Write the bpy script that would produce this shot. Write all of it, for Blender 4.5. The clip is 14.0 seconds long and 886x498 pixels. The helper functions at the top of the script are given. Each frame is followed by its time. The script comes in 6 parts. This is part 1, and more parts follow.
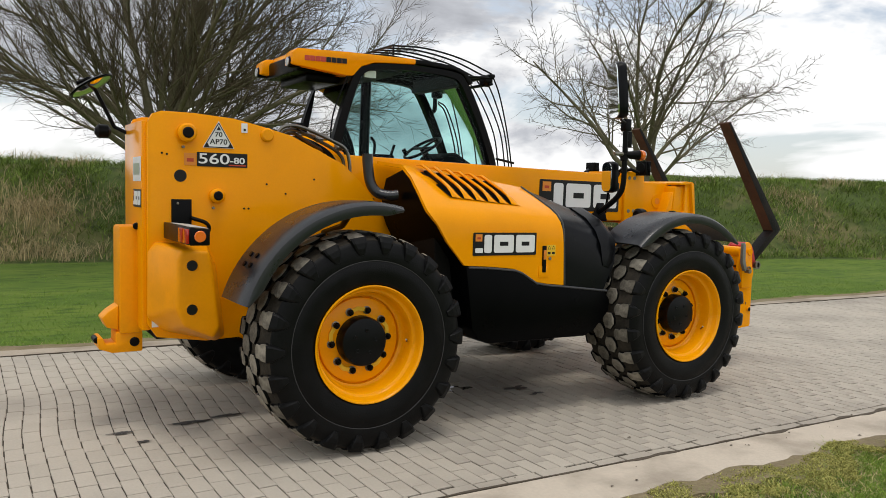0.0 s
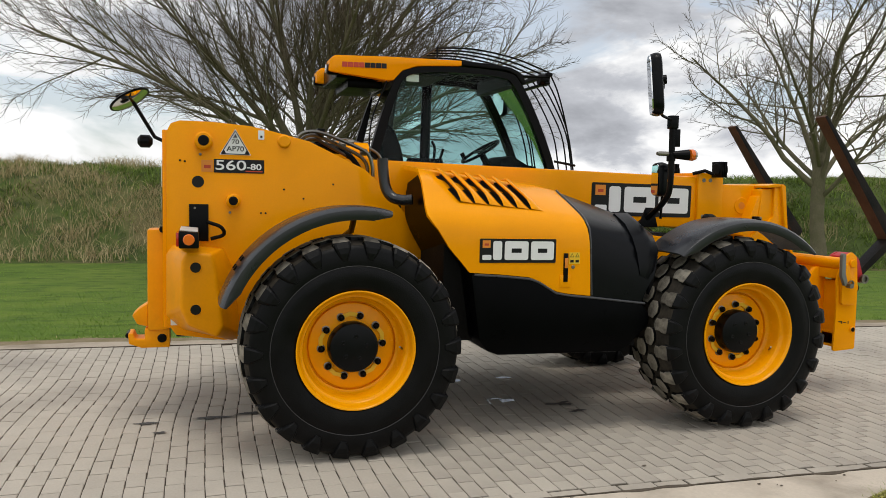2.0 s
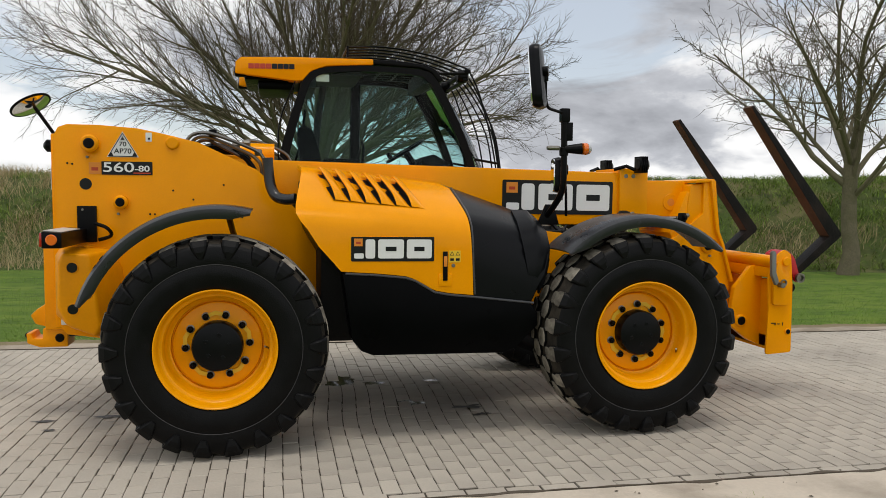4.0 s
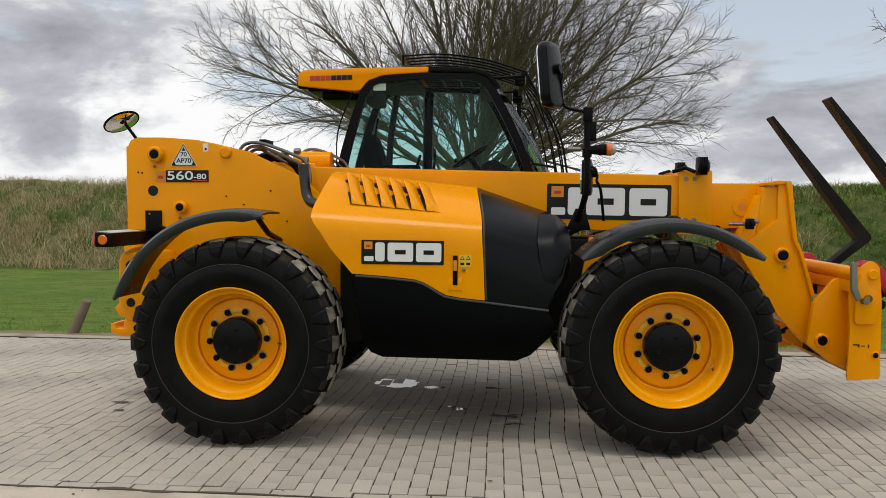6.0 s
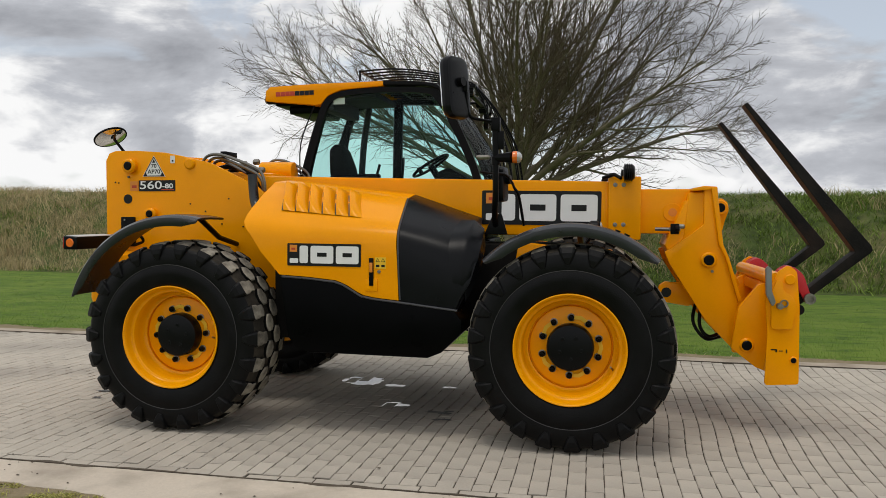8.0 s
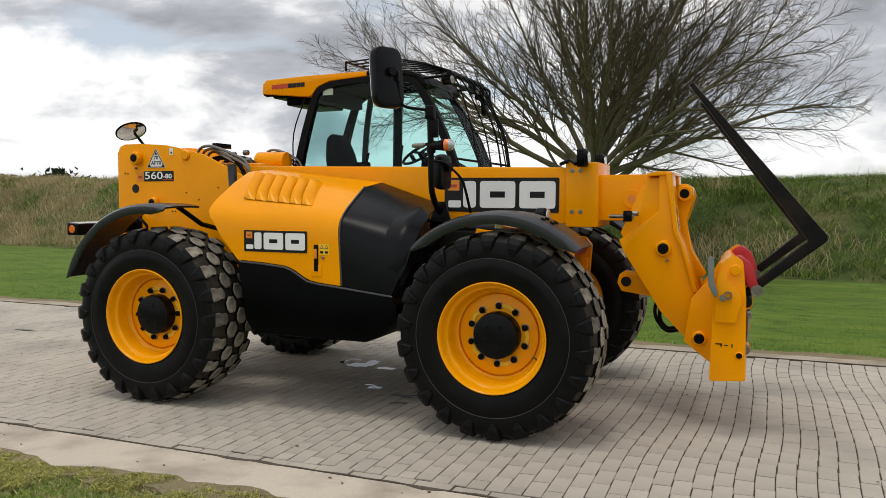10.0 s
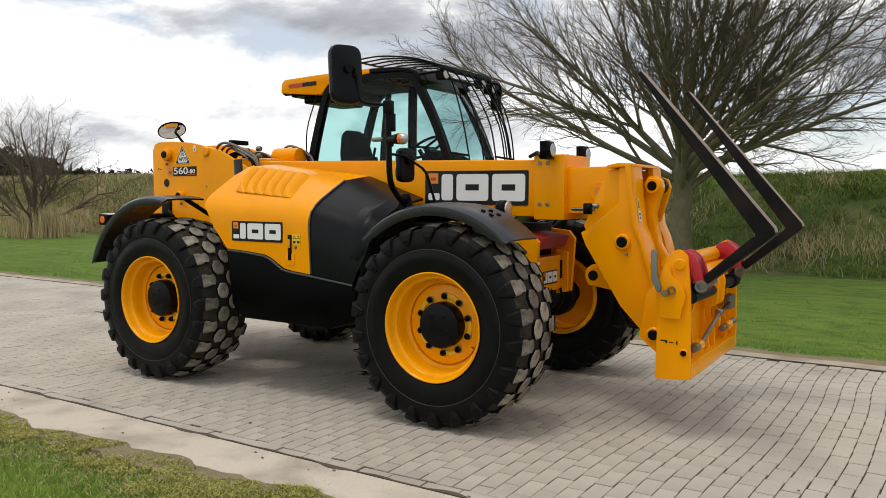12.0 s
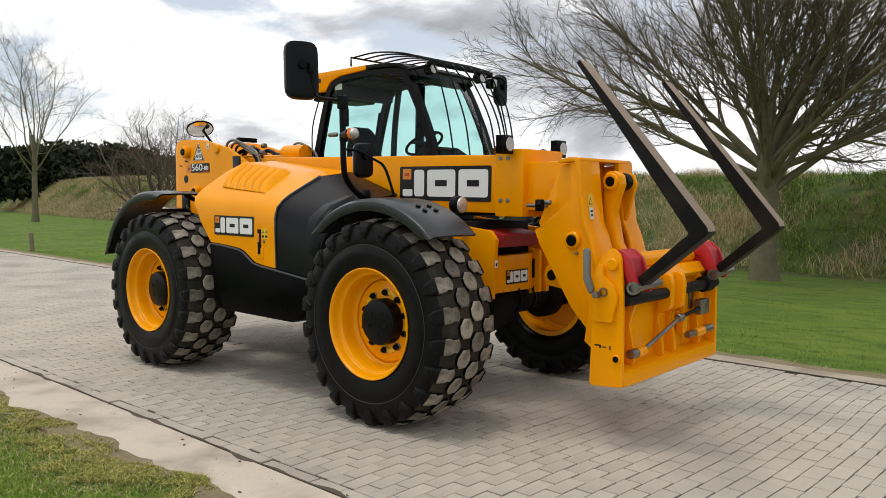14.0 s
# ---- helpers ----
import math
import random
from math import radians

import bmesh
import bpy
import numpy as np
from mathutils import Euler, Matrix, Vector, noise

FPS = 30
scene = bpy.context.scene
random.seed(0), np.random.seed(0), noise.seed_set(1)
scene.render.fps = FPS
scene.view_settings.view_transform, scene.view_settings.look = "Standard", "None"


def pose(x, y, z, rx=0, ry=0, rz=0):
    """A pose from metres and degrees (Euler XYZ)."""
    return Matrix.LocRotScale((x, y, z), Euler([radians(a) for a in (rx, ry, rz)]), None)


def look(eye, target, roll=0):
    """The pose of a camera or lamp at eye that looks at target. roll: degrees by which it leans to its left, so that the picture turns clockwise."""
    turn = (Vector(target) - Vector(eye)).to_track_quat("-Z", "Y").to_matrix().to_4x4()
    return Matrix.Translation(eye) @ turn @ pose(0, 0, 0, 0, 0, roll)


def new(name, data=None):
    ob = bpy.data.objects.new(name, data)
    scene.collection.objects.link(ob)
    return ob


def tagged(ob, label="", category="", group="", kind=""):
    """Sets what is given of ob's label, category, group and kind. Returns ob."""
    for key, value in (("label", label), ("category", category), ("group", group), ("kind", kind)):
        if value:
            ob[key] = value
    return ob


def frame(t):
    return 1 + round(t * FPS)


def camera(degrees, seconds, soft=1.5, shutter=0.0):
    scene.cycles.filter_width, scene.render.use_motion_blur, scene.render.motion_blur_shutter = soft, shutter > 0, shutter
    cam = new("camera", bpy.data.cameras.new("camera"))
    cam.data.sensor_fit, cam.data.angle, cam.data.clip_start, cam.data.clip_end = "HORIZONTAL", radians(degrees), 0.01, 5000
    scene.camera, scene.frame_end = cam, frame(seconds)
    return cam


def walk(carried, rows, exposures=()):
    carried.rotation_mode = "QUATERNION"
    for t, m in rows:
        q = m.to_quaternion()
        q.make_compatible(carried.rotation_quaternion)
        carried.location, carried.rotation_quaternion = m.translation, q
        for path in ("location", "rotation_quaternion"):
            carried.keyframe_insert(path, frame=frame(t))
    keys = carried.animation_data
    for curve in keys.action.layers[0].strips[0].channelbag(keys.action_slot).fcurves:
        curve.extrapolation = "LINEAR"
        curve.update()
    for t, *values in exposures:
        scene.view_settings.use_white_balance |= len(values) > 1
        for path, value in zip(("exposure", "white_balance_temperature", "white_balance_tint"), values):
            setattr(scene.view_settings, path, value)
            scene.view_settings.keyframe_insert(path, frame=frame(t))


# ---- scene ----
cam = camera(58.5, 14.0, 0.8)
PATH = [
    (0, (-2.054, -5.442, 1.574), (-1.01, -3.742, 1.424), 1.4),
    (0.5, (-1.745, -5.52, 1.573), (-0.792, -3.769, 1.421), 1.3),
    (1, (-1.493, -5.574, 1.594), (-0.644, -3.769, 1.441), 1.2),
    (1.5, (-1.167, -5.693, 1.593), (-0.451, -3.831, 1.447), 1.1),
    (2, (-0.873, -5.798, 1.592), (-0.284, -3.892, 1.445), 1.1),
    (2.5, (-0.492, -5.849, 1.587), (0.033, -3.925, 1.439), 0.9),
    (3, (-0.225, -5.868, 1.584), (0.285, -3.939, 1.441), 0.8),
    (3.2, (-0.104, -5.902, 1.574), (0.403, -3.973, 1.435), 0.7),
    (5.3, (1.128, -6.107, 1.524), (1.207, -4.112, 1.412), 0.2),
    (5.5, (1.286, -6.09, 1.515), (1.306, -4.093, 1.408), 0.2),
    (6, (1.636, -6.093, 1.507), (1.504, -4.1, 1.401), 0.2),
    (6.5, (1.99, -6.097, 1.539), (1.784, -4.111, 1.428), 0.2),
    (7, (2.26, -6.167, 1.521), (2.035, -4.182, 1.422), 0.0),
    (7.5, (2.544, -6.273, 1.529), (2.27, -4.294, 1.439), 0.0),
    (8, (2.851, -6.248, 1.482), (2.473, -4.286, 1.4), 0.1),
    (10.3, (4.344, -5.88, 1.516), (3.574, -4.038, 1.39), -0.2),
    (10.5, (4.435, -5.85, 1.52), (3.639, -4.019, 1.394), -0.2),
    (11, (4.795, -5.786, 1.516), (3.919, -3.992, 1.389), -0.2),
    (11.5, (5.091, -5.654, 1.499), (4.121, -3.91, 1.373), -0.1),
    (12, (5.365, -5.481, 1.469), (4.315, -3.784, 1.341), -0.1),
    (12.5, (5.527, -5.33, 1.479), (4.409, -3.677, 1.344), -0.0),
    (13, (5.811, -5.148, 1.456), (4.622, -3.545, 1.327), 0.0),
    (13.5, (6.069, -4.903, 1.439), (4.799, -3.364, 1.309), 0.1),
    (14, (6.277, -4.694, 1.442), (4.963, -3.191, 1.313), 0.2),
]
# the clip darkens a little while the machine fills the picture
EXPOSURES = [(0.0, -0.20), (3.0, -0.25), (6.5, -0.33), (8.0, -0.36), (11.0, -0.20), (14.0, -0.13)]
walk(cam, [(t, look(eye, target, roll)) for t, eye, target, roll in PATH], EXPOSURES)


# ---- sky and light ----
def build_world():
    w = bpy.data.worlds.new("sky")
    scene.world = w
    w.use_nodes = True
    nt = w.node_tree
    nt.nodes.clear()
    N, L = nt.nodes.new, nt.links.new
    out, bg = N("ShaderNodeOutputWorld"), N("ShaderNodeBackground")
    sky = N("ShaderNodeTexSky")
    sky.sky_type, sky.sun_disc = "NISHITA", False
    sky.sun_elevation, sky.sun_rotation = radians(SUN_ELEV), radians(SUN_AZ)
    dim = N("ShaderNodeMix")
    dim.data_type, dim.blend_type = "RGBA", "MULTIPLY"
    dim.inputs["Factor"].default_value = 1.0
    dim.inputs["B"].default_value = (0.13, 0.13, 0.13, 1)
    L(sky.outputs[0], dim.inputs["A"])
    tc, mp = N("ShaderNodeTexCoord"), N("ShaderNodeMapping")
    mp.inputs["Scale"].default_value = (1.0, 1.0, 2.5)
    mp.inputs["Location"].default_value = CLOUD_SHIFT
    L(tc.outputs["Generated"], mp.inputs["Vector"])
    big, small = N("ShaderNodeTexNoise"), N("ShaderNodeTexNoise")
    for n, sc, de, ro, di in ((big, 1.9, 9.0, 0.55, 0.25), (small, 3.6, 6.0, 0.55, 0.5)):
        n.inputs["Scale"].default_value, n.inputs["Detail"].default_value = sc, de
        n.inputs["Roughness"].default_value, n.inputs["Distortion"].default_value = ro, di
        L(mp.outputs[0], n.inputs["Vector"])
    # shade of the cloud layer: white breaks to slate undersides
    shade = N("ShaderNodeValToRGB")
    shade.color_ramp.elements[0].position, shade.color_ramp.elements[0].color = 0.47, (1.22, 1.22, 1.22, 1)
    shade.color_ramp.elements[1].position, shade.color_ramp.elements[1].color = 0.74, (0.20, 0.21, 0.24, 1)
    e = shade.color_ramp.elements.new(0.545)
    e.color = (0.66, 0.68, 0.73, 1)
    # the overcast is thicker away from the sun
    thick = N("ShaderNodeVectorMath")
    thick.operation = "DOT_PRODUCT"
    thick.inputs[1].default_value = CLOUD_LEAN
    total = N("ShaderNodeMath")
    L(tc.outputs["Generated"], thick.inputs[0])
    # it thins towards the horizon
    sep, low, thin = N("ShaderNodeSeparateXYZ"), N("ShaderNodeMapRange"), N("ShaderNodeMath")
    low.inputs["From Min"].default_value, low.inputs["From Max"].default_value = 0.0, 0.28
    low.inputs["To Min"].default_value, low.inputs["To Max"].default_value = -0.055, 0.0
    L(tc.outputs["Generated"], sep.inputs[0])
    L(sep.outputs["Z"], low.inputs["Value"])
    L(thick.outputs["Value"], thin.inputs[0])
    L(low.outputs[0], thin.inputs[1])
    L(thin.outputs[0], total.inputs[0])
    # smaller ragged clouds within the layer
    rag, part_sky = N("ShaderNodeTexNoise"), N("ShaderNodeMath")
    rag.inputs["Scale"].default_value, rag.inputs["Detail"].default_value = 5.2, 8.0
    rag.inputs["Roughness"].default_value, rag.inputs["Distortion"].default_value = 0.6, 0.3
    L(mp.outputs[0], rag.inputs["Vector"])
    part_sky.operation = "MULTIPLY_ADD"
    part_sky.inputs[1].default_value = 0.42
    L(rag.outputs["Fac"], part_sky.inputs[0])
    both = N("ShaderNodeMath")
    both.inputs[1].default_value = -0.21
    L(big.outputs["Fac"], part_sky.inputs[2])
    L(part_sky.outputs[0], both.inputs[0])
    L(both.outputs[0], total.inputs[1])
    L(total.outputs[0], shade.inputs[0])
    gaps = N("ShaderNodeValToRGB")
    gaps.color_ramp.elements[0].position, gaps.color_ramp.elements[0].color = 0.39, (0, 0, 0, 1)
    gaps.color_ramp.elements[1].position, gaps.color_ramp.elements[1].color = 0.47, (1, 1, 1, 1)
    L(small.outputs["Fac"], gaps.inputs[0])
    mix = N("ShaderNodeMix")
    mix.data_type = "RGBA"
    L(gaps.outputs[0], mix.inputs["Factor"])
    veil = N("ShaderNodeMix")
    veil.data_type = "RGBA"
    veil.inputs["Factor"].default_value = 0.45
    veil.inputs["B"].default_value = (1.12, 1.14, 1.16, 1)
    L(dim.outputs["Result"], veil.inputs["A"])
    L(veil.outputs["Result"], mix.inputs["A"])
    L(shade.outputs[0], mix.inputs["B"])
    bg.inputs["Strength"].default_value = SKY_STRENGTH
    L(mix.outputs["Result"], bg.inputs["Color"])
    L(bg.outputs[0], out.inputs[0])


SUN_ELEV, SUN_AZ = 75.0, 192.0
SKY_STRENGTH, CLOUD_SHIFT, CLOUD_LEAN = 1.0, (1.7, 0.4, 0.2), (-0.01, 0.022, -0.075)
build_world()
lamp = bpy.data.lights.new("sun", "SUN")
lamp.energy, lamp.angle, lamp.color = 1.15, radians(16), (1.0, 0.94, 0.86)
sun = new("sun", lamp)
_e, _a = radians(SUN_ELEV), radians(SUN_AZ)
sun.matrix_world = look((40 * math.sin(_a) * math.cos(_e), 40 * math.cos(_a) * math.cos(_e), 40 * math.sin(_e)), (0, 0, 0))


# ---- materials ----
def material(name, base, rough=0.5, metal=0.0, vary=0.12, scale=6.0, fine=60.0, bump=0.0, bump_scale=80.0, dirt=None, dirt_amount=0.0, dirt_scale=3.0, coat=0.0, island=0.0, rand=0.0, spec=0.5, rough_vary=0.1):
    m = bpy.data.materials.new(name)
    m.use_nodes = True
    nt = m.node_tree
    N, L = nt.nodes.new, nt.links.new
    b = nt.nodes["Principled BSDF"]
    tc = N("ShaderNodeTexCoord")

    def noise_tex(sc, de=4.0):
        n = N("ShaderNodeTexNoise")
        n.inputs["Scale"].default_value, n.inputs["Detail"].default_value = sc, de
        L(tc.outputs["Object"], n.inputs["Vector"])
        return n

    a, f = noise_tex(scale), noise_tex(fine, 3.0)
    add = N("ShaderNodeMath")
    add.operation = "ADD"
    L(a.outputs["Fac"], add.inputs[0])
    L(f.outputs["Fac"], add.inputs[1])
    value = add.outputs[0]
    if island or rand:
        src = N("ShaderNodeNewGeometry").outputs["Random Per Island"] if island else N("ShaderNodeObjectInfo").outputs["Random"]
        sc = N("ShaderNodeMath")
        sc.operation = "MULTIPLY_ADD"
        sc.inputs[1].default_value, sc.inputs[2].default_value = 2 * (island or rand), -(island or rand)
        L(src, sc.inputs[0])
        ad2 = N("ShaderNodeMath")
        L(value, ad2.inputs[0])
        L(sc.outputs[0], ad2.inputs[1])
        value = ad2.outputs[0]
    rng = N("ShaderNodeMapRange")
    rng.inputs["From Min"].default_value, rng.inputs["From Max"].default_value = 0.4, 1.6
    rng.inputs["To Min"].default_value, rng.inputs["To Max"].default_value = 1 - vary, 1 + vary
    rng.clamp = False
    L(value, rng.inputs["Value"])
    mul = N("ShaderNodeVectorMath")
    mul.operation = "SCALE"
    mul.inputs[0].default_value = base
    L(rng.outputs[0], mul.inputs["Scale"])
    col = mul.outputs[0]
    if dirt:
        d = noise_tex(dirt_scale, 6.0)
        rp = N("ShaderNodeMapRange")
        rp.inputs["From Min"].default_value, rp.inputs["From Max"].default_value = 0.45, 0.7
        rp.inputs["To Max"].default_value = dirt_amount
        L(d.outputs["Fac"], rp.inputs["Value"])
        mx = N("ShaderNodeMix")
        mx.data_type = "RGBA"
        mx.inputs["B"].default_value = (*dirt, 1)
        L(rp.outputs[0], mx.inputs["Factor"])
        L(col, mx.inputs["A"])
        col = mx.outputs["Result"]
    L(col, b.inputs["Base Color"])
    rr = N("ShaderNodeMapRange")
    rr.inputs["To Min"].default_value, rr.inputs["To Max"].default_value = max(0.02, rough - rough_vary), min(1, rough + rough_vary)
    L(a.outputs["Fac"], rr.inputs["Value"])
    L(rr.outputs[0], b.inputs["Roughness"])
    b.inputs["Metallic"].default_value, b.inputs["Coat Weight"].default_value = metal, coat
    b.inputs["Specular IOR Level"].default_value = spec
    if bump:
        bn = noise_tex(bump_scale, 5.0)
        bp = N("ShaderNodeBump")
        bp.inputs["Strength"].default_value, bp.inputs["Distance"].default_value = bump, 0.01
        L(bn.outputs["Fac"], bp.inputs["Height"])
        L(bp.outputs[0], b.inputs["Normal"])
    return m


def two_tone(name, c1, c2, c3, scale, rough=0.9, lo=0.4, hi=0.6, bump=0.6, bump_scale=30.0, stretch=(1, 1, 1), fine=25.0):
    """A ground that goes over from one colour to another in patches."""
    m = material(name, c1, rough, 0, 0.25, scale * 3, fine, bump, bump_scale, spec=0.15)
    nt = m.node_tree
    N, L = nt.nodes.new, nt.links.new
    b = nt.nodes["Principled BSDF"]
    col = b.inputs["Base Color"].links[0].from_socket
    tc, mp = N("ShaderNodeTexCoord"), N("ShaderNodeMapping")
    mp.inputs["Scale"].default_value = stretch
    L(tc.outputs["Object"], mp.inputs["Vector"])
    for c, sc, l, h in ((c2, scale, lo, hi), (c3, scale * 4.3, 0.5, 0.68)):
        n, r, mx = N("ShaderNodeTexNoise"), N("ShaderNodeMapRange"), N("ShaderNodeMix")
        n.inputs["Scale"].default_value, n.inputs["Detail"].default_value = sc, 7.0
        r.inputs["From Min"].default_value, r.inputs["From Max"].default_value = l, h
        mx.data_type = "RGBA"
        mx.inputs["B"].default_value = (*c, 1)
        L(mp.outputs[0], n.inputs["Vector"])
        L(n.outputs["Fac"], r.inputs["Value"])
        L(r.outputs[0], mx.inputs["Factor"])
        L(col, mx.inputs["A"])
        col = mx.outputs["Result"]
    L(col, b.inputs["Base Color"])
    return m


def glass(name, tint, gloss=0.08):
    m = bpy.data.materials.new(name)
    m.use_nodes = True
    nt = m.node_tree
    nt.nodes.clear()
    N, L = nt.nodes.new, nt.links.new
    out, mx = N("ShaderNodeOutputMaterial"), N("ShaderNodeMixShader")
    tr, gl, fr = N("ShaderNodeBsdfTransparent"), N("ShaderNodeBsdfGlossy"), N("ShaderNodeFresnel")
    tr.inputs[0].default_value = (*tint, 1)
    gl.inputs["Roughness"].default_value = 0.02
    fr.inputs["IOR"].default_value = 1.22 + gloss
    L(fr.outputs[0], mx.inputs[0])
    L(tr.outputs[0], mx.inputs[1])
    L(gl.outputs[0], mx.inputs[2])
    L(mx.outputs[0], out.inputs[0])
    return m


YELLOW = material("yellow_paint", (0.93, 0.345, 0.0002), 0.2, 0, 0.05, 2.5, 90, 0.012, 200, (0.55, 0.20, 0.006), 0.16, 3.0, 0.0, spec=0.13, rough_vary=0.08)
YELLOW_CAST = material("yellow_painted_casting", (0.90, 0.335, 0.0004), 0.38, 0, 0.06, 4, 60, 0.06, 60, (0.40, 0.17, 0.012), 0.2, 5.0, 0.0, spec=0.16)
RIM = material("rim_paint", (0.93, 0.375, 0.0004), 0.25, 0, 0.05, 4, 70, 0.03, 120, (0.55, 0.20, 0.008), 0.22, 5.0, 0.0, spec=0.2)
BLACK = material("black_plastic", (0.0014, 0.0015, 0.0019), 0.30, 0, 0.3, 5, 200, 0.05, 500, (0.003, 0.003, 0.0034), 0.4, 3.0, spec=0.05)
GUARD = material("mudguard_plastic", (0.0075, 0.009, 0.0125), 0.29, 0, 0.25, 5, 150, 0.08, 400, (0.025, 0.025, 0.028), 0.4, 3.5, spec=0.6)
STEEL_BLACK = material("black_painted_steel", (0.0028, 0.0028, 0.0034), 0.36, 0, 0.3, 8, 90, spec=0.11)
RUBBER = material("tyre_rubber", (0.0016, 0.0017, 0.0020), 0.42, 0, 0.3, 7, 80, 0.2, 120, (0.006, 0.006, 0.0065), 0.5, 9.0, spec=0.16, rough_vary=0.2)
TREAD = material("dusty_tread", (0.235, 0.212, 0.172), 0.85, 0, 0.4, 9, 70, 0.9, 45, (0.055, 0.048, 0.040), 0.85, 14.0, rand=0.7, spec=0.15)
GROOVE = material("muddy_groove", (0.030, 0.026, 0.021), 0.85, 0, 0.5, 12, 60, 0.6, 60, (0.075, 0.062, 0.046), 0.6, 9.0, spec=0.12)
COVER = material("dark_grey_moulding", (0.0028, 0.0032, 0.0044), 0.30, 0, 0.2, 5, 200, 0.05, 500, (0.006, 0.006, 0.007), 0.4, 3.0, spec=0.16)
STEEL = material("bare_steel", (0.27, 0.255, 0.225), 0.42, 1.0, 0.3, 12, 90, 0.1, 150, (0.10, 0.08, 0.06), 0.5, 20.0)
CHROME = material("plated_pipe", (0.20, 0.19, 0.17), 0.3, 1.0, 0.15, 12, 90)
FORK = material("worn_fork_steel", (0.006, 0.0055, 0.005), 0.5, 0.0, 0.4, 5, 60, 0.25, 80, (0.03, 0.02, 0.015), 0.5, 5.0, spec=0.14)
FORK_RUST = material("rusty_fork_back", (0.085, 0.045, 0.028), 0.7, 0.0, 0.3, 5, 60, 0.25, 80, (0.03, 0.02, 0.015), 0.7, 4.0, spec=0.2)
FORK_BARE = material("rust_worn_fork_face", (0.27, 0.20, 0.145), 0.6, 0.1, 0.25, 6, 60, 0.2, 90)
RED = material("red_paint", (0.46, 0.010, 0.018), 0.4, 0, 0.12, 8, 80, 0.05, 120)
RED_DARK = material("dull_red_paint", (0.30, 0.012, 0.014), 0.5, 0, 0.15, 8, 80)
DECAL_BLACK = material("decal_black", (0.005, 0.005, 0.006), 0.35, 0, 0.1, spec=0.3)
DECAL_WHITE = material("decal_white", (0.80, 0.80, 0.79), 0.4, 0, 0.03)
DECAL_YELLOW = material("decal_yellow", (0.85, 0.52, 0.02), 0.4, 0, 0.04)
DECAL_ORANGE = material("decal_orange", (0.75, 0.25, 0.02), 0.4, 0, 0.04)
DECAL_RED = material("decal_red", (0.50, 0.045, 0.010), 0.4, 0, 0.04)
AMBER = material("amber_lens", (0.85, 0.17, 0.01), 0.15, 0, 0.05, coat=0.6)
LENS_RED = material("red_lens", (0.50, 0.015, 0.01), 0.15, 0, 0.05, coat=0.6)
LENS = material("clear_lens", (0.50, 0.50, 0.48), 0.14, 0.55, 0.15, 30, 90, 0.3, 140, coat=0.8)
MIRROR = material("mirror_glass", (0.85, 0.87, 0.88), 0.03, 1.0, 0.01, rough_vary=0.0)
SEAT = material("seat_fabric", (0.006, 0.006, 0.007), 0.9, 0, 0.3, 20, 200, 0.2, 300, spec=0.15)
TRIM = material("cab_trim", (0.018, 0.019, 0.019), 0.7, 0, 0.2, 6, 120)
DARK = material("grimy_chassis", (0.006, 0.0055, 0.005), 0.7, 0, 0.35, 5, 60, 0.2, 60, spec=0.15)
LINE = material("sidewall_rib_wear", (0.030, 0.030, 0.030), 0.7, 0, 0.4, 20, 90)
PANE = glass("green_tinted_glass", (0.66, 0.87, 0.85), 0.02)

PAVER = material("paver", (0.465, 0.42, 0.352), 0.85, 0, 0.13, 1.4, 70, 0.25, 90, (0.27, 0.24, 0.205), 0.7, 0.9, island=0.18, spec=0.3)
PAVER_ONE = material("paver_single", (0.465, 0.42, 0.352), 0.85, 0, 0.13, 1.4, 70, 0.25, 90, (0.27, 0.24, 0.205), 0.7, 0.9, rand=0.18, spec=0.3)
JOINT = material("joint_sand", (0.085, 0.073, 0.058), 0.95, 0, 0.35, 3, 60, 0.3, 90, (0.06, 0.052, 0.042), 0.7, 1.3, spec=0.1)
CONCRETE_DIRTY = material("soiled_concrete", (0.42, 0.36, 0.285), 0.9, 0, 0.2, 1.1, 45, 0.4, 60, (0.19, 0.155, 0.11), 0.85, 2.2, spec=0.2)
CONCRETE = material("pale_concrete", (0.56, 0.49, 0.40), 0.9, 0, 0.12, 1.1, 45, 0.3, 60, (0.27, 0.23, 0.18), 0.7, 2.6, spec=0.2)
SOIL = material("edge_soil", (0.235, 0.190, 0.120), 0.95, 0, 0.4, 4, 45, 0.9, 30, (0.17, 0.150, 0.070), 0.7, 5.0, spec=0.1)
LAWN = two_tone("mown_lawn", (0.088, 0.150, 0.020), (0.130, 0.188, 0.028), (0.056, 0.104, 0.015), 0.6, stretch=(1, 2.2, 1), bump=0.35, bump_scale=30, fine=40)
BANKMAT = two_tone("rough_bank", (0.070, 0.100, 0.026), (0.15, 0.135, 0.06), (0.040, 0.058, 0.018), 0.75, lo=0.46, hi=0.62, bump=1.0, bump_scale=9, fine=14)
WATER = material("puddle", (0.02, 0.02, 0.02), 0.03, 0, 0.05, spec=0.8, rough_vary=0.0)
BLADE = material("grass_blade", (0.20, 0.285, 0.045), 0.7, 0, 0.32, 0.8, 30, island=0.5, spec=0.2)
BLADE_DRY = material("dry_grass", (0.47, 0.38, 0.215), 0.85, 0, 0.35, 0.8, 30, island=0.5, spec=0.1)
BLADE_ROUGH = material("rough_grass", (0.160, 0.230, 0.046), 0.8, 0, 0.6, 0.6, 30, island=0.5, spec=0.15)
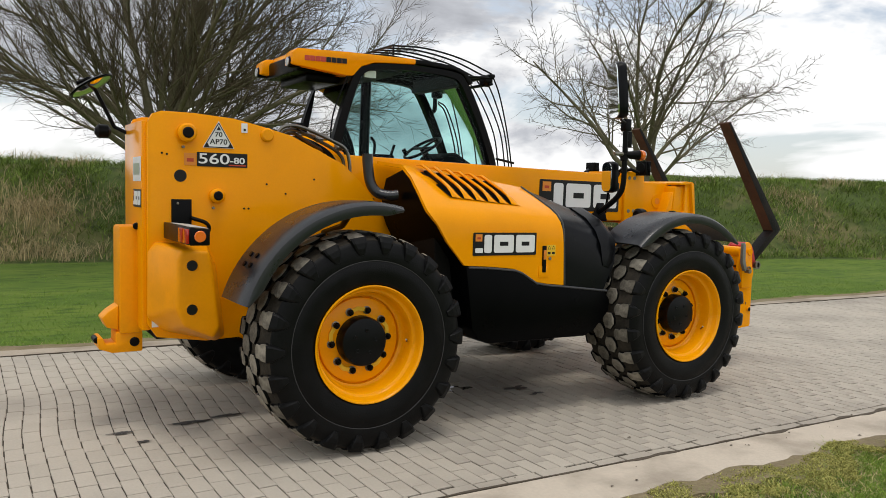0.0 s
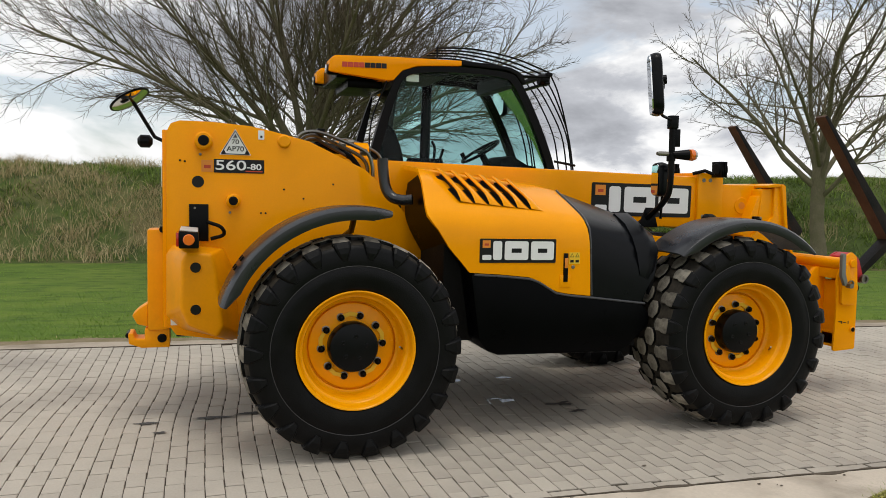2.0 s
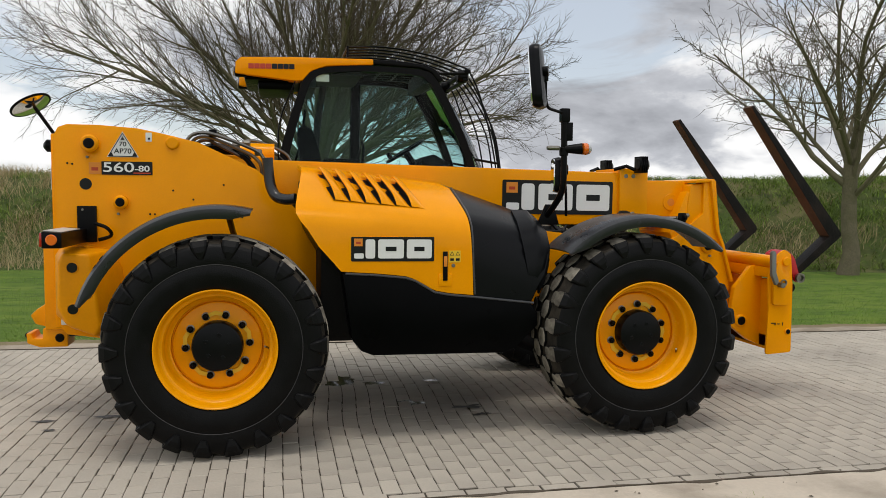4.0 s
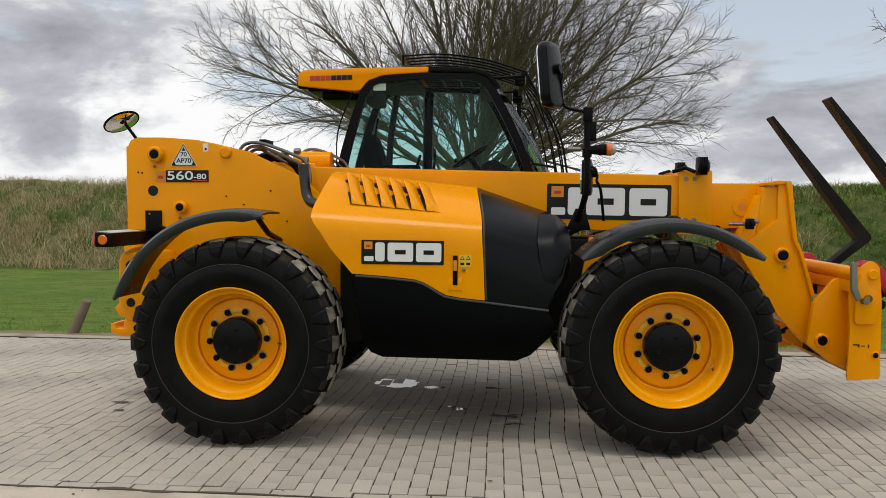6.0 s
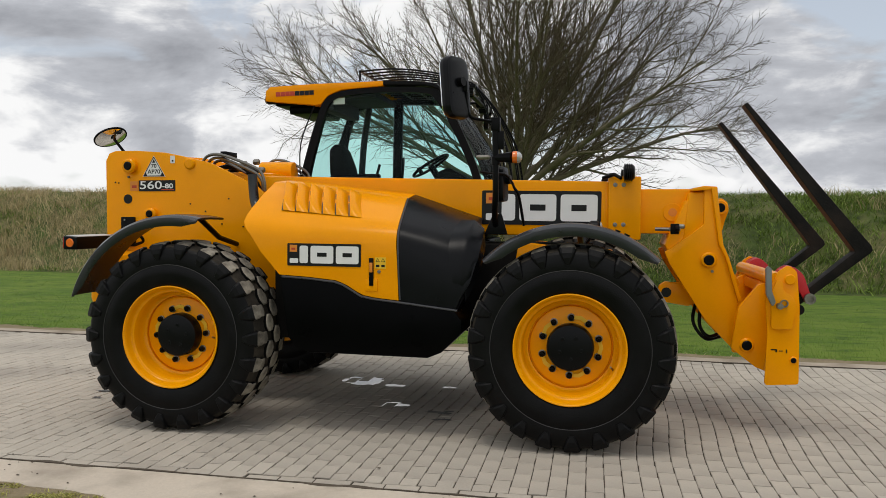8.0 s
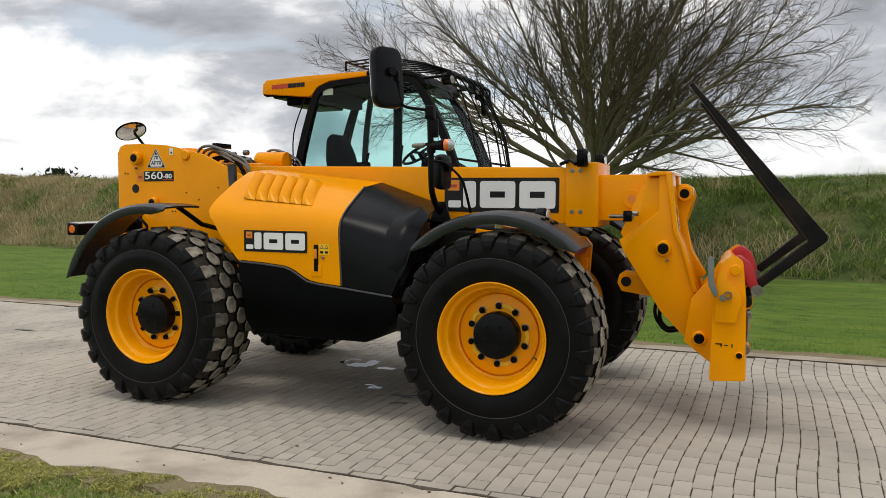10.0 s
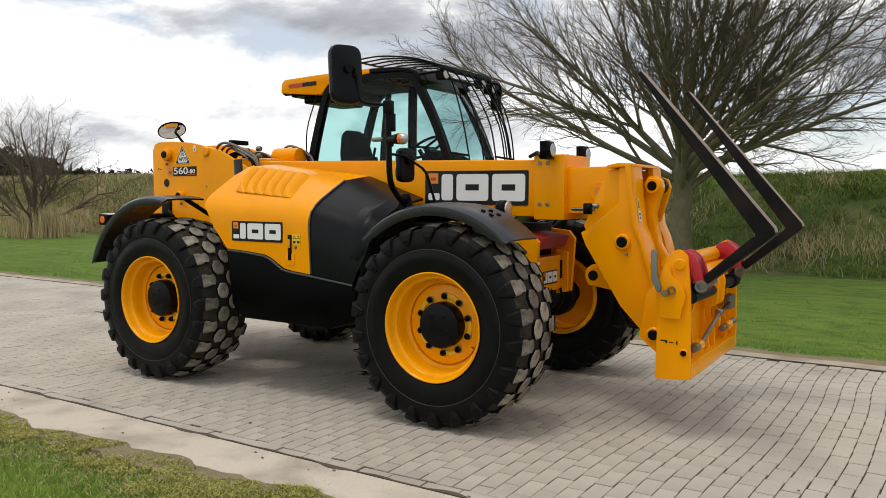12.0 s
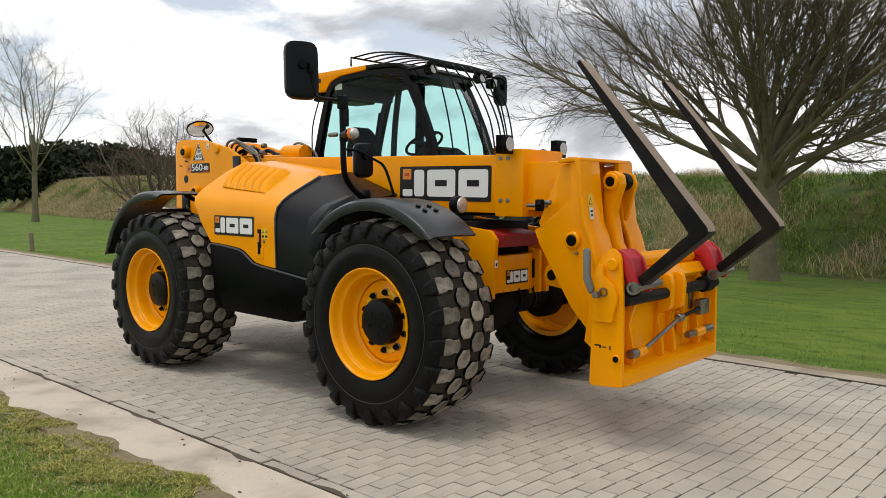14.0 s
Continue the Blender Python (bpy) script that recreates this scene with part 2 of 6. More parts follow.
BARK = material("grey_green_bark", (0.165, 0.145, 0.095), 0.95, 0, 0.4, 5, 40, 1.0, 22, (0.11, 0.112, 0.055), 0.7, 3.0, spec=0.1)
TWIG = material("twig", (0.105, 0.083, 0.057), 0.9, 0, 0.35, 2, 30, 0.0, 80, (0.088, 0.090, 0.040), 0.7, 0.8, spec=0.1)
TWIG_PALE = material("pale_twig", (0.13, 0.10, 0.075), 0.9, 0, 0.3, 2, 30, spec=0.1)
POSTWOOD = material("weathered_post", (0.20, 0.165, 0.12), 0.9, 0, 0.25, 6, 60, 0.4, 50, spec=0.1)
BLADE_LAWN = material("lawn_blade", (0.17, 0.275, 0.045), 0.7, 0, 0.28, 0.8, 30, island=0.35, spec=0.2)
BLADE_MOSS = material("moss_blade", (0.35, 0.335, 0.10), 0.85, 0, 0.4, 0.8, 30, island=0.6, spec=0.1)
DAMP = material("damp_soil", (0.10, 0.082, 0.062), 0.9, 0, 0.3, 4, 45, 0.6, 30, spec=0.2)
HEDGE = material("evergreen_leaves", (0.030, 0.040, 0.020), 0.8, 0, 0.4, 0.5, 20, island=0.5, spec=0.1)


# ---- mesh helpers ----
def link_mesh(name, me, mats, parent=None, label=""):
    for m in mats if isinstance(mats, (list, tuple)) else [mats]:
        me.materials.append(m)
    ob = new(name, me)
    ob.parent = parent
    if label:
        ob["label"] = label
    return ob


def part(name, bm, mats, parent=None, label="", smooth=True):
    """Links a bmesh as one mesh object under a thing or a part."""
    bmesh.ops.recalc_face_normals(bm, faces=bm.faces)
    if smooth:
        for f in bm.faces:
            f.smooth = True
        for e in bm.edges:
            if len(e.link_faces) != 2 or e.calc_face_angle(0) > 0.6:
                e.smooth = False
    me = bpy.data.meshes.new(name)
    bm.to_mesh(me)
    bm.free()
    return link_mesh(name, me, mats, parent, label)


def thing(name, label, category, at=(0, 0, 0), kind="", group=""):
    return tagged(new(name), label, category, group, kind) if at == (0, 0, 0) else _placed(name, label, category, at, kind, group)


def _placed(name, label, category, at, kind, group):
    ob = tagged(new(name), label, category, group, kind)
    ob.location = at
    return ob


def raw(name, verts, faces, mats, parent=None, label="", smooth=False, index=None):
    me = bpy.data.meshes.new(name)
    me.from_pydata([tuple(v) for v in verts], [], [tuple(f) for f in faces])
    if smooth:
        me.polygons.foreach_set("use_smooth", [True] * len(me.polygons))
    ob = link_mesh(name, me, mats, parent, label)
    if index is not None:
        me.polygons.foreach_set("material_index", index)
    return ob


def bevelled(bm, width, segments=2):
    if width:
        es = [e for e in bm.edges if len(e.link_faces) == 2 and e.calc_face_angle(0) > 0.5]
        bmesh.ops.bevel(bm, geom=es, offset=width, segments=segments, profile=0.6, affect="EDGES", clamp_overlap=True)
    return bm


def box(x0, x1, y0, y1, z0, z1, bevel=0.006, bm=None, segments=2):
    b = bmesh.new()
    bmesh.ops.create_cube(b, size=1)
    for v in b.verts:
        v.co = ((x0 + x1) / 2 + v.co.x * (x1 - x0), (y0 + y1) / 2 + v.co.y * (y1 - y0), (z0 + z1) / 2 + v.co.z * (z1 - z0))
    bevelled(b, bevel, segments)
    return merged(bm, b)


def merged(bm, b):
    if bm is None:
        return b
    me = bpy.data.meshes.new("tmp")
    b.to_mesh(me)
    b.free()
    bm.from_mesh(me)
    bpy.data.meshes.remove(me)
    return bm


def prism(outline, y0, y1, bevel=0.008, bm=None, plane="xz"):
    """A plate: an outline in x and z (or y and z, or x and y) drawn out along the third axis."""
    b = bmesh.new()

    def at(p, d):
        return {"xz": (p[0], d, p[1]), "yz": (d, p[0], p[1]), "xy": (p[0], p[1], d)}[plane]

    lo = [b.verts.new(at(p, y0)) for p in outline]
    hi = [b.verts.new(at(p, y1)) for p in outline]
    n = len(outline)
    b.faces.new(lo)
    b.faces.new(hi[::-1])
    for i in range(n):
        b.faces.new((lo[i], hi[i], hi[(i + 1) % n], lo[(i + 1) % n]))
    bmesh.ops.recalc_face_normals(b, faces=b.faces)
    bevelled(b, bevel)
    return merged(bm, b)


def rounded(outline, r, n=4):
    """An outline with its corners rounded."""
    out, k = [], len(outline)
    for i in range(k):
        p, a, c = Vector(outline[i]), Vector(outline[i - 1]), Vector(outline[(i + 1) % k])
        d1, d2 = (a - p), (c - p)
        q = min(r, d1.length * 0.45, d2.length * 0.45)
        p1, p2 = p + d1.normalized() * q, p + d2.normalized() * q
        for j in range(n + 1):
            t = j / n
            out.append(tuple(p1 * (1 - t) ** 2 + p * 2 * t * (1 - t) + p2 * t * t))
    return out


def smooth_path(pts, n=5):
    """A Catmull-Rom curve through the points."""
    P = [Vector(p) for p in pts]
    P = [P[0] * 2 - P[1]] + P + [P[-1] * 2 - P[-2]]
    out = []
    for i in range(1, len(P) - 2):
        for j in range(n):
            t = j / n
            a, b, c, d = P[i - 1], P[i], P[i + 1], P[i + 2]
            out.append(0.5 * ((2 * b) + (c - a) * t + (2 * a - 5 * b + 4 * c - d) * t * t + (3 * b - a - 3 * c + d) * t ** 3))
    return out + [P[-2]]


def tube(pts, r, sides=8, bm=None, r_end=None):
    """A bar or pipe along points."""
    b = bm or bmesh.new()
    P = [Vector(p) for p in pts]
    rings, n = [], len(P)
    ref = None
    for i, p in enumerate(P):
        d = (P[min(i + 1, n - 1)] - P[max(i - 1, 0)]).normalized()
        if ref is None:
            ref = d.orthogonal().normalized()
        ref = (ref - d * ref.dot(d)).normalized()
        s = d.cross(ref)
        rad = r + ((r_end if r_end is not None else r) - r) * i / max(1, n - 1)
        rings.append([b.verts.new(p + (ref * math.cos(2 * math.pi * k / sides) + s * math.sin(2 * math.pi * k / sides)) * rad) for k in range(sides)])
    for i in range(n - 1):
        for k in range(sides):
            b.faces.new((rings[i][k], rings[i][(k + 1) % sides], rings[i + 1][(k + 1) % sides], rings[i + 1][k]))
    b.faces.new(rings[0][::-1])
    b.faces.new(rings[-1])
    return b


def lathe(profile, origin, axis="y", steps=48, bm=None, closed=False):
    """Turns a profile of (offset, radius) round an axis through the origin."""
    b = bm or bmesh.new()
    rings = []
    for o, r in profile:
        ring = []
        for k in range(steps):
            c, s = r * math.cos(2 * math.pi * k / steps), r * math.sin(2 * math.pi * k / steps)
            v = {"y": (c, o, s), "x": (o, c, s), "z": (c, s, o)}[axis]
            ring.append(b.verts.new(Vector(origin) + Vector(v)))
        rings.append(ring)
    for i in range(len(rings) - 1):
        for k in range(steps):
            b.faces.new((rings[i][k], rings[i][(k + 1) % steps], rings[i + 1][(k + 1) % steps], rings[i + 1][k]))
    if closed:
        b.faces.new(rings[0])
        b.faces.new(rings[-1][::-1])
    return b


def drum(p, r, o0, o1, axis="y", steps=24, edge=0.006):
    return lathe([(o0, r - edge), (o0 + edge * (1 if o1 > o0 else -1), r), (o1 - edge * (1 if o1 > o0 else -1), r), (o1, r - edge)], p, axis, steps, closed=True)


# ---- the ground ----
def road_near(x):
    return -2.1 - 0.03 * x


def road_far(x):
    return 2.36 - 0.055 * x


def bank_foot(x):
    xs = [-140, -66, -40, -11, 0, 9, 19, 30, 60]
    ys = [42, 23.5, 18.7, 13.0, 12.0, 10.5, 7.2, 3.0, -9]
    return float(np.interp(x, xs, ys))


def bank_height(x):
    return float(np.interp(x, [-60, -30, -8, 5, 20, 60], [2.9, 2.55, 2.1, 2.0, 2.15, 2.3]))


def build_ground():
    xs = [-1500, -400, -150] + list(range(-100, 61, 4)) + [150, 400, 1500]
    ys = [-1500, -300, -60, -20, -8, -5, -3.5, -2, 0, 2.4, 3, 4, 6, 9, 14, 24, 40, 80, 300, 1500]
    vs = [(x, y, -0.035) for y in ys for x in xs]
    n = len(xs)
    fs = [(j * n + i, j * n + i + 1, (j + 1) * n + i + 1, (j + 1) * n + i) for j in range(len(ys) - 1) for i in range(n - 1)]
    ob = raw("ground", vs, fs, LAWN, smooth=True)
    tagged(ob, "mown green lawn beside the paved road", "grass", kind="structure")
    # the embankment
    xs = list(np.arange(-140, 60.1, 0.7))
    prof = [(-0.6, -0.05), (0, 0.03), (0.5, 0.34), (1.1, 0.75), (1.8, 1.2), (2.5, 1.62), (3.2, 1.9), (3.9, 2.02), (5.0, 2.06), (7, 2.06), (14, 2.0), (40, 1.8), (400, 1.5)]
    vs, n = [], len(xs)
    for d, h in prof:
        for x in xs:
            q = noise.noise((x * 0.45, d * 0.6, 3)) * 0.30 + noise.noise((x * 1.4, d * 1.7, 9)) * 0.17
            k = bank_height(x) / 2.06
            vs.append((x + d * 0.15, bank_foot(x) + d + q * 0.6 * (0 < d < 10), max(h * k, -0.05) + q * min(1, max(0, d)) * 0.55 * (d < 10)))
    fs = [(j * n + i, j * n + i + 1, (j + 1) * n + i + 1, (j + 1) * n + i) for j in range(len(prof) - 1) for i in range(n - 1)]
    ob = raw("embankment", vs, fs, BANKMAT, smooth=True)
    tagged(ob, "long grassy embankment with dry straw at its foot", "embankment", kind="structure")


def strip(name, inner, outer, x0, x1, z, mat, step=0.12, thick=0.03):
    xs = np.arange(x0, x1, step)
    n = len(xs)
    vs = [(x, inner(x), z) for x in xs] + [(x, outer(x), z) for x in xs] + [(x, inner(x), z - thick) for x in xs] + [(x, outer(x), z - thick) for x in xs]
    fs = []
    for i in range(n - 1):
        fs += [(i, i + 1, n + i + 1, n + i), (2 * n + i, i + 0, i + 1, 2 * n + i + 1)[::-1], (n + i, n + i + 1, 3 * n + i + 1, 3 * n + i)]
    return raw(name, vs, fs, mat)


def build_edges():
    def near_edge(x):
        return road_near(x) - 0.39 - 0.15 * noise.noise((x * 0.9, 5, 0)) - 0.09 * noise.noise((x * 3.1, 2, 0)) - 0.03 * noise.noise((x * 9, 2, 0))

    def near_soil(x):
        return near_edge(x) - 0.19 - 0.20 * noise.noise((x * 1.3, 8, 0)) - 0.08 * noise.noise((x * 5, 8, 0)) - 0.04 * noise.noise((x * 14, 3, 0))

    tagged(strip("pavement_near", lambda x: road_near(x) - 0.012, near_edge, -30, 20, 0.004, CONCRETE, 0.04), "pale worn concrete edging strip along the road", "pavement", kind="structure")
    tagged(strip("trim_soil_near", near_edge, near_soil, -30, 20, 0.002, SOIL, 0.04), "bare brown soil between concrete and grass", "soil", kind="structure")

    def far_edge(x):
        return road_far(x) + 0.25 + 0.09 * noise.noise((x * 0.8, 1, 7)) + 0.05 * noise.noise((x * 3.3, 1, 7))

    def far_soil(x):
        return far_edge(x) + 0.24 + 0.14 * noise.noise((x * 1.3, 4, 7)) + 0.06 * noise.noise((x * 4.7, 4, 7))

    tagged(strip("pavement_far", lambda x: road_far(x) + 0.012, far_edge, -60, 30, 0.004, CONCRETE_DIRTY), "pale concrete edging strip beside the lawn", "pavement", kind="structure")
    tagged(strip("trim_soil_far", far_edge, far_soil, -60, 30, -0.004, SOIL), "bare brown soil along the lawn edge", "soil", kind="structure")
    def dirt(side, k):
        return lambda x: road_near(x) + side * max(0.0035, 0.004 + 0.03 * noise.noise((x * 1.7, k, 3)) + 0.045 * noise.noise((x * 4.0, k, 1)))

    tagged(strip("trim_joint", dirt(1, 2), dirt(-1, 9), -30, 20, 0.0075, DAMP, 0.03, 0.01), "dark damp soil in the joint of the edging", "soil", kind="structure")
    tagged(strip("trim_joint_far", lambda x: road_far(x) + 0.02, lambda x: road_far(x) + 0.004 - 0.012 * noise.noise((x * 3, 1, 1)), -60, 30, 0.0075, DAMP, 0.05, 0.01), "dark damp soil in the joint of the edging", "soil", kind="structure")
    return near_edge, near_soil, far_soil


PW, PL, GAP, END = 0.102, 0.216, 0.006, 0.0095


def paver_verts(w, l, c=0.0036, h=0.03):
    a, b = w / 2 - GAP / 2, l / 2 - END / 2
    top = [(-a + c, -b + c, 0), (a - c, -b + c, 0), (a - c, b - c, 0), (-a + c, b - c, 0)]
    mid = [(-a, -b, -c * 0.7), (a, -b, -c * 0.7), (a, b, -c * 0.7), (-a, b, -c * 0.7)]
    low = [(-a, -b, -h), (a, -b, -h), (a, b, -h), (-a, b, -h)]
    return top + mid + low


PAVER_FACES = [(0, 1, 2, 3)] + [(4 + i, 4 + (i + 1) % 4, (i + 1) % 4, i) for i in range(4)] + [(8 + i, 8 + (i + 1) % 4, 4 + (i + 1) % 4, 4 + i) for i in range(4)]


def build_pavers(road):
    rng = random.Random(5)
    base = np.array(paver_verts(PW, PL))
    slope = -0.042
    single = bpy.data.meshes.new("paver")
    single.from_pydata([tuple(v) for v in base], [], PAVER_FACES)
    single.materials.append(PAVER_ONE)
    V, Fs, count = [], [], 0
    cols = int(42 / PW)
    for i in range(cols):
        u = -26 + (i + 0.5) * PW
        lo, hi = road_near(u) + PW, road_far(u)
        shift = (i % 2) * PL / 2 + rng.uniform(-0.02, 0.02)
        y = lo - PL + shift
        while y < hi:
            y0, y1 = max(y, lo), min(y + PL, hi)
            y += PL
            if y1 - y0 < 0.05:
                continue
            yc, ln = (y0 + y1) / 2, y1 - y0
            x = u - slope * (yc - 0) * 0.6 + 0.022 * math.sin(yc * 1.9 + u * 0.35) + 0.006 * math.sin(yc * 4.3 + u)
            ang = -(0.022 * 1.9 * math.cos(yc * 1.9 + u * 0.35)) + rng.gauss(0, 0.006) + slope * 0.6
            z = rng.gauss(0, 0.001) + 0.003 * noise.noise((x * 0.6, yc * 0.6, 1))
            tx, ty = rng.gauss(0, 0.003), rng.gauss(0, 0.003)
            if 0.4 < x < 4.6 and -2.3 < yc < -0.85 and abs(ln - PL) < 1e-6 and count < 290:
                ob = new("paver", single)
                ob.parent = road
                ob.matrix_basis = Matrix.Translation((x, yc, z)) @ Euler((tx, ty, ang)).to_matrix().to_4x4()
                count += 1
                continue
            v = base.copy()
            v[:, 1] *= (ln - END) / (PL - END)
            v[:, 2] += v[:, 0] * -ty + v[:, 1] * tx + z
            c, s = math.cos(ang), math.sin(ang)
            w = np.stack([v[:, 0] * c - v[:, 1] * s + x, v[:, 0] * s + v[:, 1] * c + yc, v[:, 2]], 1)
            k = len(V) * 12
            V.append(w)
            Fs += [tuple(q + k for q in f) for f in PAVER_FACES]
    # a course laid lengthwise along the near edging
    u = -26.0
    while u < 16:
        ln = PL * rng.uniform(0.86, 1.04)
        v = base[:, [1, 0, 2]] * np.array([(ln - END) / (PL - END), 1, 1])
        v = v + np.array([u + ln / 2, road_near(u + ln / 2) + PW / 2 + rng.gauss(0, 0.003), rng.gauss(-0.001, 0.0022)])
        k = len(V) * 12
        V.append(v)
        Fs += [tuple(q + k for q in f)[::-1] for f in PAVER_FACES]
        u += ln
    ob = raw("paving", np.concatenate(V), Fs, PAVER, road)
    ob["kind"] = "stuff"


def build_road():
    road = strip("road", road_near, road_far, -60, 30, -0.0075, JOINT, 0.5, 0.02)
    tagged(road, "block-paved road of grey rectangular concrete pavers", "road", kind="structure")
    return road


def puddle(cx, cy, rx, ry, seed):
    b = bmesh.new()
    vs = []
    for k in range(40):
        a = 2 * math.pi * k / 40
        r = 1 + 0.4 * noise.noise((math.cos(a) * 1.5, math.sin(a) * 1.5, seed)) + 0.3 * noise.noise((math.cos(a) * 5, math.sin(a) * 5, seed))
        vs.append(b.verts.new((cx + rx * r * math.cos(a), cy + ry * r * math.sin(a), 0.0002)))
    b.faces.new(vs)
    ob = part("puddle", b, WATER, None, smooth=False)
    return tagged(ob, "small shallow puddle mirroring the sky on pavers", "puddle", group="puddles on the road")


STAIN = material("oil_stain", (0.06, 0.054, 0.048), 0.55, 0, 0.3, 6, 50, spec=0.4)


def stain(cx, cy, rx, ry, seed):
    b = bmesh.new()
    vs = []
    for k in range(36):
        a = 2 * math.pi * k / 36
        r = 1 + 0.9 * noise.noise((math.cos(a) * 2.2, math.sin(a) * 2.2, seed))
        vs.append(b.verts.new((cx + rx * r * math.cos(a), cy + ry * r * math.sin(a), 0.0088)))
    b.faces.new(vs)
    return tagged(part("oil_stain", b, STAIN, None, smooth=False), "dark damp oil stain on the pavers", "stain", group="stains on the road")


# ---- grass ----
def blades(name, spots, mat, label, h, w, lean=0.5, seed=1, category="grass"):
    """Bent grass blades at the given places (n x 3)."""
    r = np.random.RandomState(seed)
    n = len(spots)
    hh = h * r.uniform(0.45, 1.3, n)
    a, b = r.uniform(0, 2 * np.pi, n), r.uniform(0, 2 * np.pi, n)
    bend = lean * hh * r.uniform(0.1, 1.2, n)
    side = np.stack([np.cos(a), np.sin(a), np.zeros(n)], 1) * (w * r.uniform(0.6, 1.4, n))[:, None]
    out = np.stack([np.cos(b), np.sin(b), np.zeros(n)], 1)
    mid = spots + out * (bend * 0.3)[:, None]
    mid[:, 2] += hh * 0.6
    tip = spots + out * bend[:, None]
    tip[:, 2] += hh * (1 - 0.25 * r.uniform(0, 1, n))
    V = np.stack([spots - side, spots + side, mid - side * 0.6, mid + side * 0.6, tip], 1).reshape(-1, 3)
    base = np.arange(n)[:, None] * 5
    quads = (base + np.array([[0, 1, 3, 2]]))
    tris = (base + np.array([[2, 3, 4]]))
    ob = raw(name, V, [tuple(q) for q in quads.tolist()] + [tuple(t) for t in tris.tolist()], mat)
    return tagged(ob, label, category, kind="stuff")


def build_grass(near_edge, near_soil, far_soil):
    r = np.random.RandomState(3)
    # rough verge on the near side
    n = 70000
    x, d = r.uniform(-5, 8, n), r.exponential(0.55, n)
    y = np.array([near_soil(q) for q in x]) - d + 0.04 + 0.10 * r.uniform(0, 1, n) ** 2
    keep = np.array([noise.noise((a * 2.2, b * 2.2, 4)) + 0.35 + c * 1.2 > r.uniform(0, 0.5) for a, b, c in zip(x, y, d)])
    keep &= y > -4.2
    p = np.stack([x, y, np.full(n, -0.03)], 1)[keep]
    blades("verge_grass", p, BLADE, "tufted green grass along the concrete edging", 0.042, 0.0026, 1.6, 5)
    n = 26000
    x, d = r.uniform(-5, 8, n), np.abs(r.normal(0.0, 0.17, n)) + 0.3 * r.uniform(0, 1, n) ** 4
    y = np.array([near_soil(q) for q in x]) - d + 0.09
    blades("verge_straw", np.stack([x, y, np.full(n, -0.02)], 1), BLADE_DRY, "dry yellow grass at the verge edge", 0.02, 0.0024, 3.0, 6)
    n = 90000
    x, d = r.uniform(-2, 7.5, n), r.uniform(-0.9, 0.96, n)
    e, q = np.array([near_edge(k) for k in x]), np.array([near_soil(k) for k in x])
    y = np.minimum(q + d * np.maximum(e - q, 0.16), e - 0.012 - 0.03 * r.uniform(0, 1, n))
    keep = np.array([noise.noise((a * 3.1, b * 3.1, 14)) + 0.6 * noise.noise((a * 9, b * 9, 4)) for a, b in zip(x, y)]) > r.normal(-0.02, 0.14, n) + np.where(d > 0.6, 0.2, 0.0)
    blades("verge_moss", np.stack([x, y, np.full(n, -0.004)], 1)[keep], BLADE_MOSS, "low olive moss and weeds on the verge soil", 0.018, 0.0042, 1.8, 26)
    # mown lawn across the road
    n = 60000
    x, d = r.uniform(-16, 13, n), r.uniform(0, 1, n) ** 2.0 * 4.5
    y = np.array([far_soil(q) for q in x]) + d - 0.08 - 0.1 * r.uniform(0, 1, n) ** 2
    blades("lawn_grass", np.stack([x, y, np.full(n, -0.035)], 1), BLADE_LAWN, "short mown green lawn grass", 0.028, 0.0028, 1.9, 7)
    n = 60000
    x, d = r.uniform(-30, 18, n), r.uniform(0.3, 9, n)
    y = np.array([far_soil(q) for q in x]) + d
    keep = np.array([noise.noise((a * 0.9, b * 1.6, 4)) + 0.6 * noise.noise((a * 3, b * 4, 1)) for a, b in zip(x, y)]) > r.normal(0, 0.2, n)
    keep &= y < np.array([bank_foot(q) for q in x])
    blades("lawn_tufts", np.stack([x, y, np.full(n, -0.035)], 1)[keep], BLADE_LAWN, "slightly longer tufts in the mown lawn", 0.026, 0.004, 2.4, 17)
    n = 9000
    x = r.uniform(-25, 14, n)
    y = np.array([far_soil(q) for q in x]) + r.normal(-0.04, 0.09, n)
    blades("lawn_edge_straw", np.stack([x, y, np.full(n, -0.03)], 1), BLADE_DRY, "dry yellowed grass at the lawn edge", 0.028, 0.003, 2.4, 21)
    # embankment, in tussocks
    def slope(xs_, ds):
        hh = np.interp(np.clip(ds, 0, 5), [0, 0.5, 1.1, 1.8, 2.5, 3.2, 3.9, 5], [0.03, 0.34, 0.75, 1.2, 1.62, 1.9, 2.02, 2.06])
        z = hh * np.array([bank_height(q) for q in xs_]) / 2.06 - 0.06
        return np.stack([xs_ + ds * 0.15, np.array([bank_foot(q) for q in xs_]) + ds, z], 1)

    k = 5600
    cx, cd = r.uniform(-80, 24, k), r.uniform(-0.25, 4.7, k)
    near = np.interp(cx, [-45, -20, -5, 24], [0.5, 0.7, 1.0, 1.0])
    pick = np.array([noise.noise((a * 0.35, b * 0.8, 2)) + 0.8 * noise.noise((a * 1.3, b * 1.9, 6)) for a, b in zip(cx, cd)])
    dry = (pick + np.where(cd < 1.2, 0.55, 0.0) * np.interp(cx, [-2, 5], [1.0, 0.55]) + np.interp(cx, [-30, -8, -3, 1, 6], [0.2, 0.36, 0.12, -0.45, -0.62])) > r.normal(0.12, 0.2, k)
